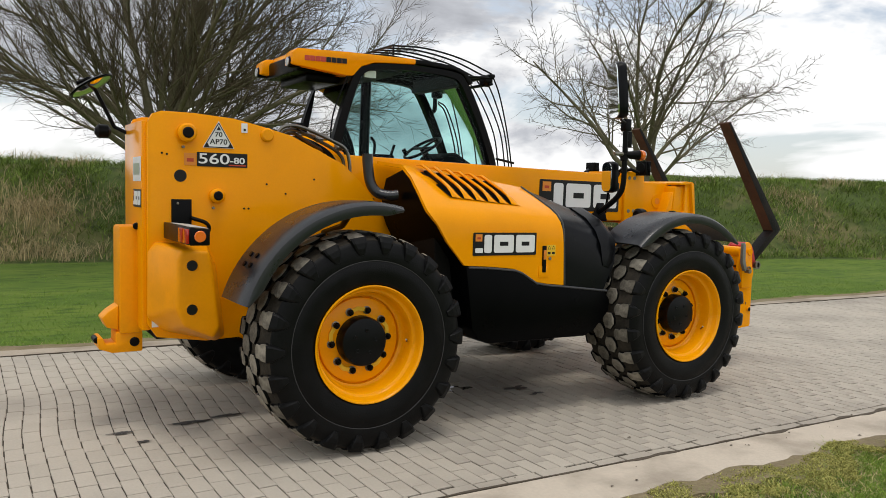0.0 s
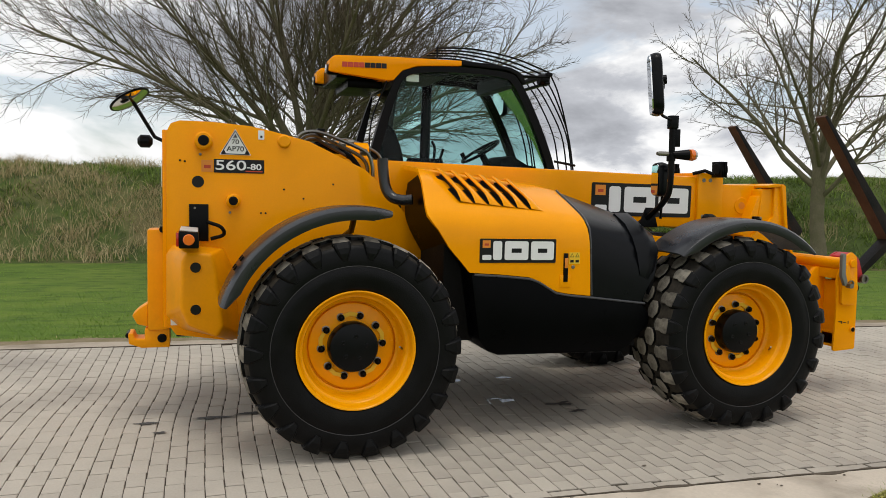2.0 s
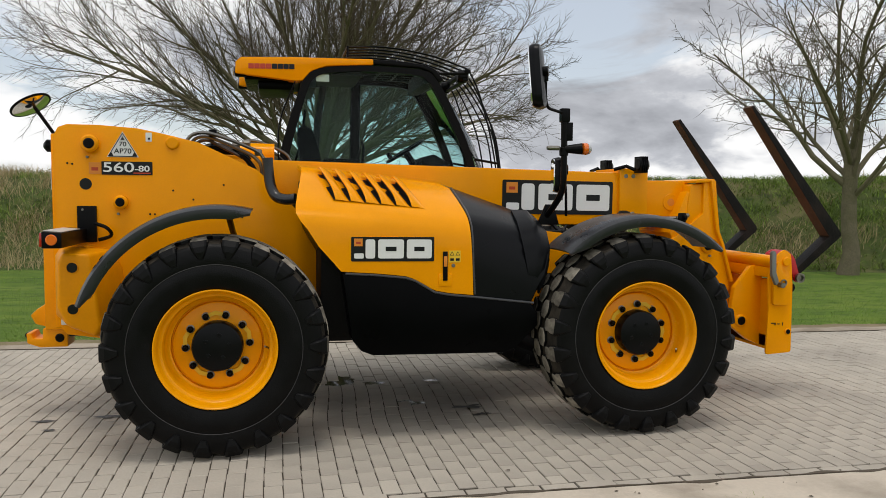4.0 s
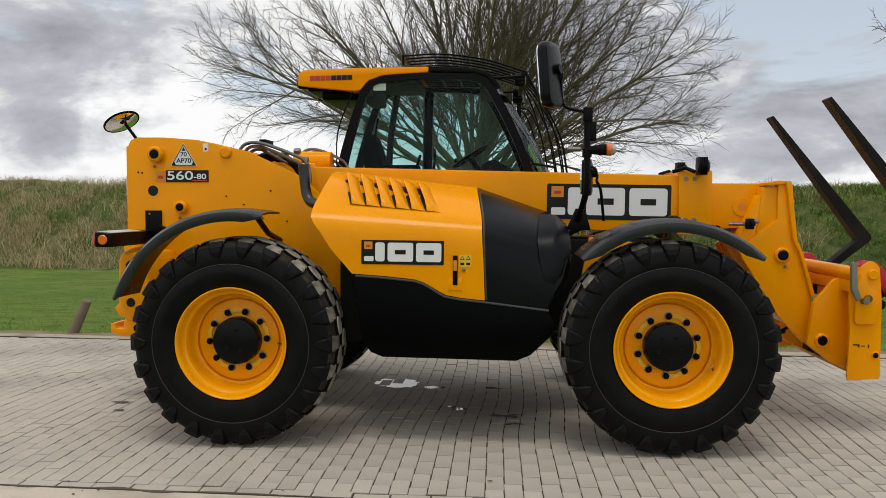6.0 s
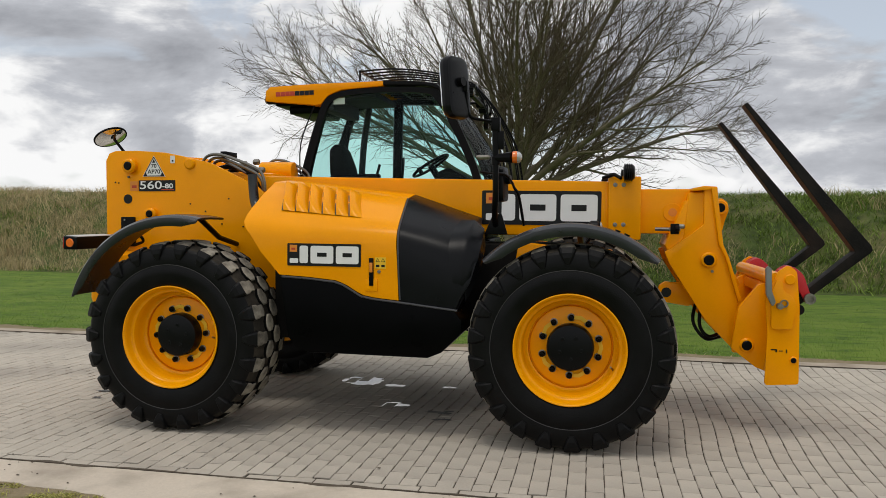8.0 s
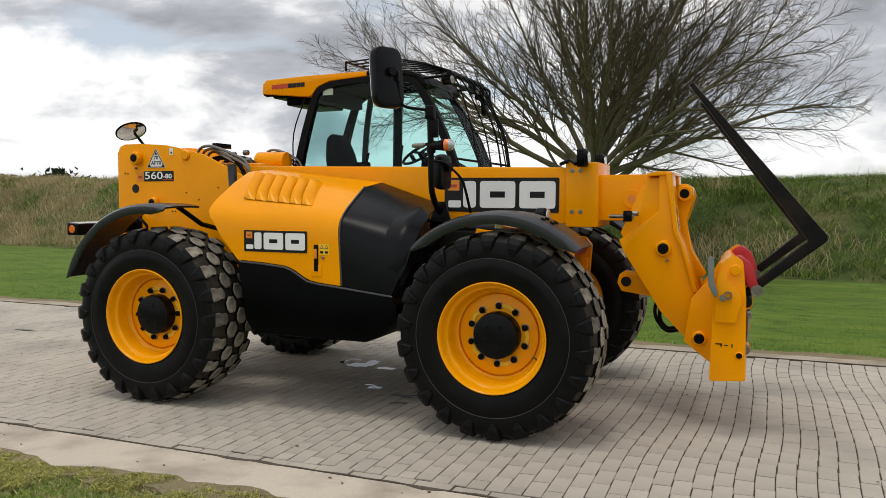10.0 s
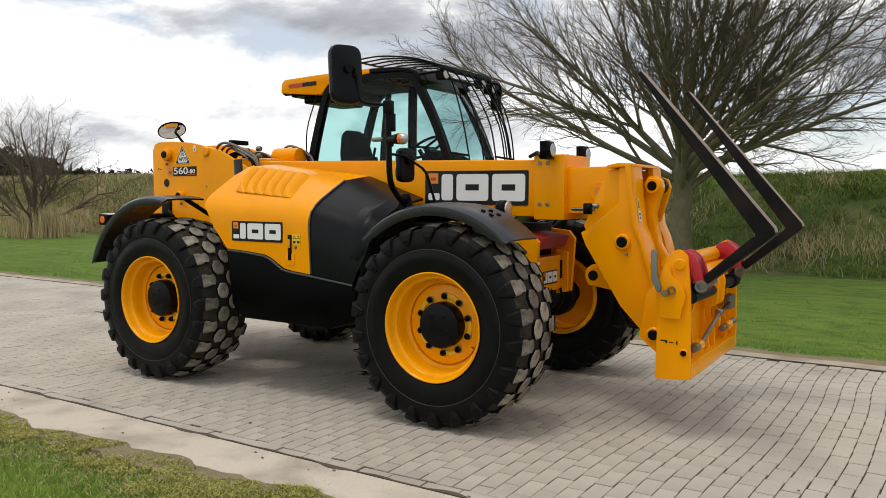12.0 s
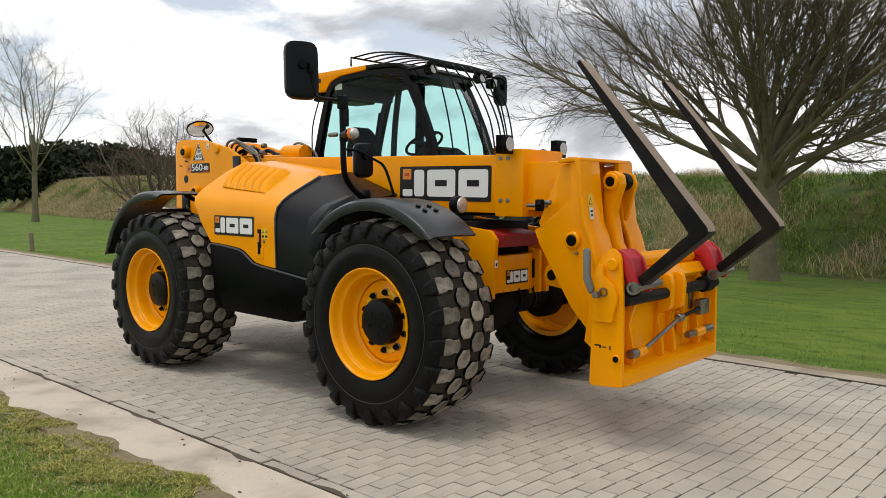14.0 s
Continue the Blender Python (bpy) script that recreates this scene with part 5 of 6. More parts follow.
def build_boom(T):
    # outer section, running slightly down towards the front
    def top(x):
        return 1.802 - 0.0225 * (x - 0.27)

    o = [(-0.85, top(-0.85)), (2.945, top(2.945)), (2.945, 1.335), (0.3, 1.37), (-0.85, 1.42)]
    boom = part("boom", prism(o, -0.31, 0.13, 0.018), YELLOW, T, "yellow box-section telescopic boom")
    # boom tail seen between the plates
    part("boom_tail", prism([(-0.98, 1.86), (0.30, 1.83), (0.30, 1.5), (-0.98, 1.5)], -0.25, 0.07, 0.03), YELLOW, boom)
    part("boom_foot", tube([(0.05, 0.12, 1.86), (0.34, 0.12, 1.855)], 0.085, 16), YELLOW, boom)
    col = part("boom_collar", box(2.94, 3.175, -0.335, 0.155, 1.315, 1.775, 0.014), YELLOW, T, "yellow wear-pad collar at the boom end")
    for x in (2.99, 3.05):
        for z in (1.715, 1.425):
            part("collar_bolt", lathe([(0.0, 0.016), (-0.004, 0.016), (-0.005, 0.008), (-0.002, 0.007), (-0.002, 0.0001)], (x, -0.335, z), "y", 14), STEEL, col)
    inner = part("inner_boom", box(3.10, 3.55, -0.275, 0.095, 1.36, 1.685, 0.014), YELLOW, T, "yellow inner boom section")
    part("boom_wear_ring", drum((3.40, -0.275, 1.515), 0.068, 0, -0.006, "y", 28, 0.003), YELLOW, inner)
    part("rubbed_patch", drum((3.40, -0.281, 1.515), 0.03, 0, -0.001, "y", 20, 0.0003), DECAL_ORANGE, inner)
    logo("boom_badge", plane((2.005, -0.3115, 1.425), (1, 0, -0.012), (0, 0, 1)), 0.885, 0.255, T)
    # nose: two shaped plates
    nose_o = [(3.335, 1.235), (3.375, 1.255), (3.60, 1.43), (3.60, 1.675), (3.66, 1.675), (3.69, 1.495), (3.71, 1.29), (3.75, 1.20), (3.84, 0.875), (3.835, 0.62), (3.80, 0.56), (3.62, 0.75), (3.37, 1.15)]
    nose = None
    for y0, y1 in ((-0.425, -0.385), (0.15, 0.19)):
        n = part("boom_nose" if nose is None else "nose_plate", prism(nose_o, y0, y1, 0.008), YELLOW, nose or T, "yellow fabricated boom nose plates" if nose is None else "")
        nose = nose or n
    flange = [(3.645, 1.69), (3.685, 1.685), (3.705, 1.49), (3.73, 1.29), (3.77, 1.20), (3.86, 0.90), (3.835, 0.89), (3.745, 1.20), (3.70, 1.29), (3.672, 1.49)]
    part("nose_flange", prism(flange, -0.455, -0.215, 0.006), YELLOW, nose)
    part("nose_flange", prism(flange, 0.03, 0.22, 0.006), YELLOW, nose)
    part("nose_cheek", prism([(3.46, 1.30), (3.50, 1.655), (3.655, 1.665), (3.68, 1.50), (3.70, 1.29), (3.60, 1.20)], -0.40, -0.262, 0.02), YELLOW, nose)
    part("nose_cheek", prism([(3.46, 1.30), (3.50, 1.655), (3.655, 1.665), (3.68, 1.50), (3.70, 1.29), (3.60, 1.20)], 0.08, 0.16, 0.02), YELLOW, nose)
    part("nose_web", prism([(3.34, 1.28), (3.48, 1.60), (3.52, 1.60), (3.56, 1.20), (3.70, 0.90), (3.72, 0.68), (3.56, 0.86)], -0.386, 0.152, 0.01), YELLOW, nose)
    ear = [(3.69, 1.48), (3.68, 1.56), (3.71, 1.615), (3.76, 1.62), (3.80, 1.59), (3.81, 1.53), (3.785, 1.46), (3.76, 1.36), (3.80, 1.16), (3.90, 0.99), (3.82, 0.94), (3.72, 1.12), (3.69, 1.30)]
    link = part("tilt_link", prism(ear, -0.165, -0.075, 0.014), YELLOW, nose)
    part("link_boss", drum((3.747, -0.165, 1.55), 0.056, 0.0, -0.022, "y", 24, 0.008), YELLOW, link)
    part("link_pin", drum((3.747, -0.19, 1.55), 0.036, 0.0, 0.20, "y", 20), STEEL_BLACK, link)
    part("link_roller", drum((3.747, -0.06, 1.55), 0.058, 0.0, 0.085, "y", 24, 0.01), STEEL_BLACK, link)
    part("nose_ear", prism([(3.66, 1.60), (3.72, 1.615), (3.79, 1.60), (3.812, 1.54), (3.79, 1.46), (3.74, 1.30), (3.67, 1.34)], 0.04, 0.075, 0.008), YELLOW, nose)
    boss = part("pin_boss", drum((3.635, -0.425, 1.18), 0.055, 0, -0.03, "y", 28, 0.01), YELLOW, nose)
    part("pin", drum((3.635, -0.455, 1.18), 0.036, 0.01, -0.012, "y", 20), STEEL_BLACK, boss)
    part("pin_bolt", drum((3.66, -0.425, 1.10), 0.01, 0, -0.02, "y", 8, 0.002), STEEL, boss)
    boss = part("pin_boss", drum((3.88, -0.48, 0.60), 0.05, 0, -0.07, "y", 28, 0.01), YELLOW, nose)
    part("pin", drum((3.88, -0.545, 0.60), 0.034, 0.01, -0.012, "y", 20), STEEL_BLACK, boss)
    lug = [(3.30, 0.92), (3.315, 0.98), (3.36, 1.01), (3.42, 1.0), (3.52, 1.02), (3.60, 0.86), (3.52, 0.83), (3.40, 0.85), (3.33, 0.86)]
    part("cylinder_lug", prism(lug, -0.26, -0.19, 0.012), YELLOW, nose)
    part("lug_hole", drum((3.365, -0.262, 0.93), 0.036, 0.0, -0.002, "y", 20, 0.0005), DECAL_BLACK, nose)
    m = plane((3.7265, -0.40, 1.31), (0, 1, 0), (-0.124, 0, 0.99))
    wl = patch("warning_label", rect(0, 0, 0.055, 0.16, 0.004), m, DECAL_YELLOW, nose, 0.0015, 0.004)
    patch("label_field", rect(0.005, 0.006, 0.05, 0.075), m, DECAL_WHITE, wl, 0.001, 0.006)
    for z in (0.02, 0.045):
        patch("label_bar", rect(0.014, z, 0.042, z + 0.014), m, DECAL_BLACK, wl, 0.001, 0.0075)
    patch("warning_triangle", [(0.008, 0.095), (0.047, 0.095), (0.0275, 0.14)], m, DECAL_BLACK, wl, 0.001, 0.006)
    patch("warning_triangle", [(0.016, 0.1), (0.039, 0.1), (0.0275, 0.127)], m, DECAL_YELLOW, wl, 0.001, 0.0072)
    part("nose_cap", prism([(3.52, 1.685), (3.60, 1.70), (3.685, 1.695), (3.69, 1.675), (3.52, 1.665)], -0.44, 0.20, 0.006), YELLOW, nose)
    # quick-release hose couplings on the side
    cp = part("hose_coupling", tube([(3.27, -0.415, 1.395), (3.38, -0.44, 1.395)], 0.013, 8), STEEL, T, "bare steel hose coupling on the boom nose")
    part("coupling_body", box(3.36, 3.44, -0.455, -0.425, 1.38, 1.41, 0.006), STEEL, cp)
    part("coupling_valve", box(3.37, 3.43, -0.475, -0.45, 1.36, 1.435, 0.008), STEEL_BLACK, cp)
    part("coupling_nut", drum((3.40, -0.48, 1.40), 0.022, 0.0, 0.03, "x", 8), STEEL_BLACK, cp)
    part("coupling_cap", drum((3.44, -0.44, 1.415), 0.017, -0.03, 0.03, "x", 12), STEEL, cp)
    part("nose_hose", tube(smooth_path([(3.62, -0.2, 0.86), (3.60, -0.28, 0.70), (3.66, -0.3, 0.62), (3.76, -0.22, 0.64)]), 0.013, 8), STEEL_BLACK, nose)
    part("nose_hose", tube(smooth_path([(3.60, -0.12, 0.88), (3.56, -0.22, 0.72), (3.64, -0.26, 0.60), (3.76, -0.16, 0.60)]), 0.013, 8), STEEL_BLACK, nose)
    # work lamps on the collar
    for y in (-0.41, 0.245):
        l = part("work_lamp", drum((3.045, y, 1.80), 0.058, 0.0, 0.075, "x", 20, 0.012), STEEL_BLACK, T, "round black work lamp on the boom collar")
        part("lamp_lens", drum((3.12, y, 1.80), 0.046, 0.0, 0.006, "x", 20, 0.002), LENS, l)
        for k in range(4):
            part("cooling_fin", box(3.05 + k * 0.016, 3.056 + k * 0.016, y - 0.062, y + 0.062, 1.738, 1.862, 0.004), STEEL_BLACK, l)
        part("lamp_bracket", tube([(3.03, y, 1.76), (2.98, y + 0.05 * (1 if y < 0 else -1), 1.79), (2.9, y + 0.1 * (1 if y < 0 else -1), 1.765)], 0.014, 8), STEEL_BLACK, l)


def fork(T, y):
    f = prism([(4.10, 0.90), (4.155, 0.885), (4.60, 1.248), (4.615, 1.268), (4.606, 1.298), (3.830, 2.240), (3.806, 2.225), (4.505, 1.262), (4.503, 1.250), (4.47, 1.225)], y - 0.055, y + 0.055, 0.004)
    for p in f.faces:
        c, n = p.calc_center_median(), p.normal
        if abs(n.y) < 0.3 and c.z > 1.28 and n.x > 0.3:
            p.material_index = 1
        elif abs(n.y) < 0.3 and c.z > 1.28:
            p.material_index = 2
    fo = part("fork_tine", f, [FORK, FORK_BARE, FORK_RUST], T, "folded steel fork tine worn to rusty brown")
    br = prism(rounded([(4.03, 1.05), (4.05, 1.13), (4.12, 1.165), (4.19, 1.11), (4.25, 0.93), (4.21, 0.91), (4.14, 1.05), (4.10, 1.08)], 0.03), y - 0.085, y - 0.06, 0.006)
    prism(rounded([(4.03, 1.05), (4.05, 1.13), (4.12, 1.165), (4.19, 1.11), (4.25, 0.93), (4.21, 0.91), (4.14, 1.05), (4.10, 1.08)], 0.03), y + 0.06, y + 0.085, 0.006, br)
    prism([(4.03, 0.99), (4.055, 1.13), (4.12, 1.16), (4.18, 1.11), (4.205, 0.99), (4.12, 0.95)], y - 0.062, y + 0.062, 0.006, br)
    b = part("fork_bracket", br, RED, T, "red steel fork retaining bracket")
    p = part("fork_pin", tube([(4.225, y - 0.11, 0.95), (4.225, y + 0.20, 0.96)], 0.024, 14), STEEL, b)
    part("pin_collar", lathe([(-0.012, 0.022), (-0.012, 0.036), (0.012, 0.036), (0.012, 0.022)], (4.225, y - 0.11, 0.95), "y", 18), STEEL, p)


def build_carriage(T):
    side = rounded([(3.955, 0.372), (4.168, 0.385), (4.165, 0.90), (4.145, 1.13), (4.09, 1.17), (4.03, 1.13), (3.975, 1.01), (3.955, 0.93), (3.968, 0.72)], 0.02, 2)
    back = box(4.05, 4.09, -0.742, 0.0, 0.40, 0.93, 0.008)
    box(4.05, 4.09, 0.0, 0.18, 0.40, 0.72, 0.008, back)
    box(4.05, 4.09, 0.18, 0.54, 0.40, 0.93, 0.008, back)
    car = part("fork_carriage", back, YELLOW, T, "yellow fork carriage with ribs and a cross tube")
    arm = [(3.78, 0.575), (3.825, 0.86), (3.955, 1.02), (4.02, 1.04), (4.06, 1.0), (4.06, 0.40), (3.94, 0.45)]
    for y0 in (-0.53, 0.24):
        part("carriage_arm", prism(arm, y0, y0 + 0.05, 0.008), YELLOW, car)
    part("side_plate", prism(side, -0.760, -0.739, 0.005), YELLOW, car)
    part("side_plate", prism(side, 0.52, 0.555, 0.006), YELLOW, car)
    part("bottom_rail", prism([(4.05, 0.385), (4.17, 0.385), (4.165, 0.47), (4.09, 0.50), (4.05, 0.50)], -0.742, 0.52, 0.006), YELLOW, car)
    part("top_rail", prism([(3.99, 1.03), (4.11, 1.03), (4.15, 0.97), (4.13, 0.94), (3.99, 0.95)], -0.742, 0.52, 0.01), YELLOW, car)
    part("top_tube", tube([(4.03, -0.742, 1.07), (4.03, 0.54, 1.07)], 0.05, 18), YELLOW, car)
    for y in (-0.60, -0.235, -0.07, 0.30):
        part("rib", prism(rounded([(4.08, 0.46), (4.155, 0.49), (4.14, 0.62), (4.115, 0.72), (4.15, 0.82), (4.15, 0.95), (4.08, 0.98)], 0.03, 3), y, y + 0.03, 0.005), YELLOW, car)
    for y in (-0.245, -0.085):
        part("tube_clamp", prism(rounded([(4.12, 0.74), (4.20, 0.78), (4.21, 0.93), (4.19, 0.99), (4.10, 0.99)], 0.02, 3), y, y + 0.05, 0.006), YELLOW, car)
    part("cross_tube", tube([(4.165, -0.742, 0.875), (4.165, -0.24, 0.875)], 0.034, 16), FORK, car)
    part("cross_tube", tube([(4.165, -0.05, 0.88), (4.165, 0.50, 0.885)], 0.034, 16), FORK, car)
    part("tube_sleeve", tube([(4.165, 0.30, 0.885), (4.165, 0.40, 0.885)], 0.052, 16), DARK, car)
    rod = part("locking_rod", tube([(4.17, -0.54, 0.563), (4.175, -0.06, 0.702)], 0.013, 10), STEEL, car)
    part("rod_joint", drum((4.175, -0.05, 0.705), 0.026, -0.03, 0.03, "y", 14), STEEL, rod)
    part("rod_end", tube([(4.175, -0.05, 0.705), (4.175, 0.24, 0.735)], 0.012, 10), STEEL_BLACK, rod)
    part("rod_eye", tube([(4.165, -0.67, 0.562), (4.165, -0.59, 0.562)], 0.027, 14), STEEL, rod)
    part("eye_sleeve", tube([(4.165, -0.60, 0.562), (4.165, -0.51, 0.564)], 0.030, 14), YELLOW, car)
    part("lock_box", box(4.14, 4.19, 0.235, 0.37, 0.69, 0.79, 0.01), STEEL, car)
    part("lock_backplate", box(4.092, 4.105, 0.25, 0.40, 0.72, 0.84, 0.01), STEEL, car)
    part("catch_tube", tube([(4.16, 0.10, 0.575), (4.16, 0.20, 0.575)], 0.022, 12), STEEL, car)
    part("catch_sleeve", tube([(4.16, 0.20, 0.575), (4.16, 0.32, 0.578)], 0.032, 14), YELLOW, car)
    part("catch_tube", tube([(4.16, 0.32, 0.578), (4.16, 0.47, 0.582)], 0.024, 12), STEEL, car)
    part("catch_plate", box(4.10, 4.15, 0.06, 0.12, 0.59, 0.72, 0.006), YELLOW, car)
    boss = part("side_pin", drum((4.13, -0.760, 0.545), 0.026, 0, -0.012, "y", 20), YELLOW, car)
    part("side_pin_hole", drum((4.13, -0.772, 0.545), 0.018, 0, -0.003, "y", 16, 0.001), STEEL_BLACK, boss)
    # latch handle on the near side
    hinge = prism(rounded([(3.985, 0.75), (3.985, 0.99), (4.02, 1.08), (4.05, 1.06), (4.055, 1.0), (4.11, 0.97), (4.145, 0.89), (4.115, 0.79), (4.115, 0.75)], 0.025, 3), -0.790, -0.762, 0.008)
    lt = part("carriage_latch", hinge, YELLOW, car)
    part("latch_handle", prism(rounded([(3.985, 0.90), (4.005, 0.93), (3.98, 1.00), (3.975, 1.15), (3.955, 1.165), (3.94, 1.15), (3.945, 0.98)], 0.012, 3), -0.822, -0.792, 0.006), material("galvanised", (0.19, 0.20, 0.185), 0.55, 0.4), car)
    part("latch_nut", tube([(4.03, -0.84, 0.905), (4.03, -0.78, 0.905)], 0.02, 8), STEEL, car)
    part("latch_ring", lathe([(-0.006, 0.018), (-0.006, 0.026), (0.006, 0.026), (0.006, 0.018)], (4.06, -0.80, 0.92), "y", 14), STEEL, car)
    part("latch_boss", drum((4.10, -0.760, 1.075), 0.035, 0, -0.02, "y", 20), YELLOW, car)
    m = plane((3.98, -0.7612, 0.595), (1, 0, 0), (0, 0, 1))
    for r in (rect(0.01, 0.012, 0.05, 0.02), rect(0.04, 0.0, 0.05, 0.016), rect(0.06, 0.006, 0.085, 0.012), rect(0.105, -0.004, 0.112, 0.02)):
        patch("scrawl_bar", r, m, DECAL_BLACK, car, 0.001, 0.0005)
    for y in (-0.65, 0.44):
        fork(T, y)


def build_cab(T):
    ny, fy = 0.19, 1.0
    cab = new("cab")
    cab.parent = T
    cab["label"] = "black-framed cab with green-tinted windows and yellow roof"
    cab.location = (0, 0, 0)

    def pillar(name, pts, r, mat=BLACK, sides=10):
        return part(name, tube(smooth_path(pts, 4), r, sides), mat, cab)

    arch = [(0.34, 1.55), (0.37, 1.82), (0.45, 2.12), (0.54, 2.38), (0.60, 2.485), (0.72, 2.535), (0.95, 2.56), (1.25, 2.56), (1.48, 2.545), (1.585, 2.50), (1.70, 2.32), (1.83, 2.05), (1.925, 1.79), (1.98, 1.5)]
    inner = [(0.42, 1.55), (0.445, 1.82), (0.515, 2.10), (0.595, 2.36), (0.645, 2.45), (0.74, 2.492), (0.95, 2.515), (1.25, 2.515), (1.45, 2.50), (1.535, 2.46), (1.64, 2.29), (1.765, 2.04), (1.86, 1.79), (1.91, 1.5)]
    arch_s = [tuple(p) for p in smooth_path([(a, b, 0) for a, b in arch], 4)]
    inner_s = [tuple(p) for p in smooth_path([(a, b, 0) for a, b in inner], 4)]

    def hoop(y0, y1, name):
        b = bmesh.new()
        rows = []
        for (ax, az, _), (ix, iz, _) in zip(arch_s, inner_s):
            rows.append([b.verts.new((ax, y0, az)), b.verts.new((ix, y0, iz)), b.verts.new((ix, y1, iz)), b.verts.new((ax, y1, az))])
        for i in range(len(rows) - 1):
            for j in range(4):
                b.faces.new((rows[i][j], rows[i][(j + 1) % 4], rows[i + 1][(j + 1) % 4], rows[i + 1][j]))
        b.faces.new(rows[0])
        b.faces.new(rows[-1][::-1])
        bevelled(b, 0.008)
        return part(name, b, STEEL_BLACK, cab, "black cab frame hoop")

    hoop(ny, ny + 0.06, "frame_hoop")
    hoop(fy - 0.06, fy, "frame_hoop")

    def pane(name, pts):
        b = bmesh.new()
        b.faces.new([b.verts.new(p) for p in pts])
        ob = part(name, b, PANE, cab, smooth=False)
        ob.visible_shadow = False
        return ob

    for y, nm in ((ny + 0.02, "side_window"), (fy - 0.02, "door_window")):
        pane(nm, [(x, y, z) for x, z, _ in inner_s[::2]])
    # bowed windscreen and rear window
    b = bmesh.new()
    cols = []
    for k in range(9):
        t = k / 8
        y = ny + 0.03 + (fy - ny - 0.06) * t
        bow = 0.16 * math.sin(math.pi * t)
        cols.append([b.verts.new((x + bow * (0.5 + 0.5 * q), y, z)) for x, z, q in ((1.59, 2.49, 0), (1.70, 2.30, 0.4), (1.83, 2.04, 0.8), (1.92, 1.79, 1.0), (1.98, 1.5, 1.0))])
    for i in range(8):
        for j in range(4):
            b.faces.new((cols[i][j], cols[i + 1][j], cols[i + 1][j + 1], cols[i][j + 1]))
    ws = part("windscreen", b, PANE, cab)
    ws.visible_shadow = False
    pane("rear_window", [(0.56, ny + 0.05, 2.43), (0.56, fy - 0.05, 2.43), (0.38, fy - 0.05, 1.75), (0.38, ny + 0.05, 1.75)])
    # pillars between the doors and lower cab
    pillar("door_pillar", [(1.02, fy - 0.04, 1.4), (1.03, fy - 0.04, 2.0), (1.04, fy - 0.04, 2.52)], 0.045)
    pillar("rear_pillar", [(0.66, fy - 0.05, 1.4), (0.70, fy - 0.05, 2.1), (0.76, fy - 0.05, 2.5)], 0.03, TRIM)
    pillar("door_grip", [(1.08, fy - 0.1, 1.75), (1.10, fy - 0.11, 1.95), (1.09, fy - 0.06, 2.02)], 0.012, STEEL_BLACK)
    part("lower_frame", box(0.36, 1.98, ny, fy, 1.30, 1.70, 0.03), BLACK, cab)
    part("rear_wall", box(0.36, 0.40, ny + 0.02, fy - 0.02, 1.6, 1.80, 0.01), BLACK, cab)
    part("cross_beam", box(1.50, 1.60, ny + 0.03, fy - 0.03, 2.44, 2.55, 0.015), TRIM, cab)
    part("rear_beam", box(0.54, 0.66, ny + 0.03, fy - 0.03, 2.38, 2.54, 0.015), TRIM, cab)
    part("head_lining", box(0.62, 1.02, ny + 0.06, fy - 0.06, 2.49, 2.54, 0.01), TRIM, cab)
    # roof: yellow shell with rear overhang, black front
    prof = [(0.055, 2.47), (0.06, 2.555), (0.10, 2.590), (0.5, 2.605), (1.10, 2.612), (1.10, 2.57), (0.74, 2.548), (0.62, 2.505), (0.555, 2.43), (0.50, 2.425), (0.09, 2.465)]
    roof = part("roof", prism(prof, ny - 0.012, ny + 0.14, 0.01), YELLOW, cab, "yellow roof shell with a rear overhang")
    part("roof_side", prism(prof, fy - 0.14, fy + 0.012, 0.01), YELLOW, roof)
    part("roof_top", prism([(0.14, 2.56), (0.16, 2.60), (0.5, 2.614), (1.10, 2.618), (1.10, 2.575)], ny + 0.13, fy - 0.13, 0.008), YELLOW, roof)
    part("overhang_liner", box(0.12, 0.58, ny + 0.05, fy - 0.05, 2.43, 2.56, 0.02), BLACK, roof)
    part("overhang_box", box(0.22, 0.50, ny + 0.12, fy - 0.12, 2.37, 2.45, 0.02), BLACK, roof)
    for y in (ny + 0.05, fy - 0.05):
        rl = part("rear_work_lamp", drum((0.09, y, 2.49), 0.042, -0.04, 0.05, "x", 18, 0.008), STEEL_BLACK, roof)
        part("lamp_lens", drum((0.045, y, 2.49), 0.034, 0, -0.006, "x", 18, 0.002), LENS, rl)
    fr = [(1.10, 2.612), (1.35, 2.605), (1.52, 2.585), (1.60, 2.55), (1.66, 2.47), (1.62, 2.45), (1.56, 2.53), (1.48, 2.56), (1.10, 2.575)]
    for y0, y1 in ((ny - 0.008, ny + 0.08), (fy - 0.08, fy + 0.008)):
        part("roof_rail", prism(fr, y0, y1, 0.008), STEEL_BLACK, cab)
    part("roof_front", prism([(1.50, 2.59), (1.60, 2.56), (1.67, 2.47), (1.60, 2.45), (1.50, 2.54)], ny + 0.07, fy - 0.07, 0.01), STEEL_BLACK, cab)
    pane("roof_window", [(1.04, ny + 0.07, 2.60), (1.52, ny + 0.07, 2.59), (1.52, fy - 0.07, 2.59), (1.04, fy - 0.07, 2.60)])
    for k in range(6):
        y = ny + 0.12 + k * 0.115
        part("roof_slat", box(1.04, 1.52, y, y + 0.02, 2.555, 2.575, 0.003), STEEL_BLACK, cab)
    for x in (1.18, 1.33):
        part("roof_slat", box(x, x + 0.018, ny + 0.08, fy - 0.08, 2.553, 2.573, 0.003), STEEL_BLACK, cab)
    # side wording as plain bars
    m = plane((0.155, ny - 0.0135, 2.505), (1, 0, 0.02), (0, 0, 1))
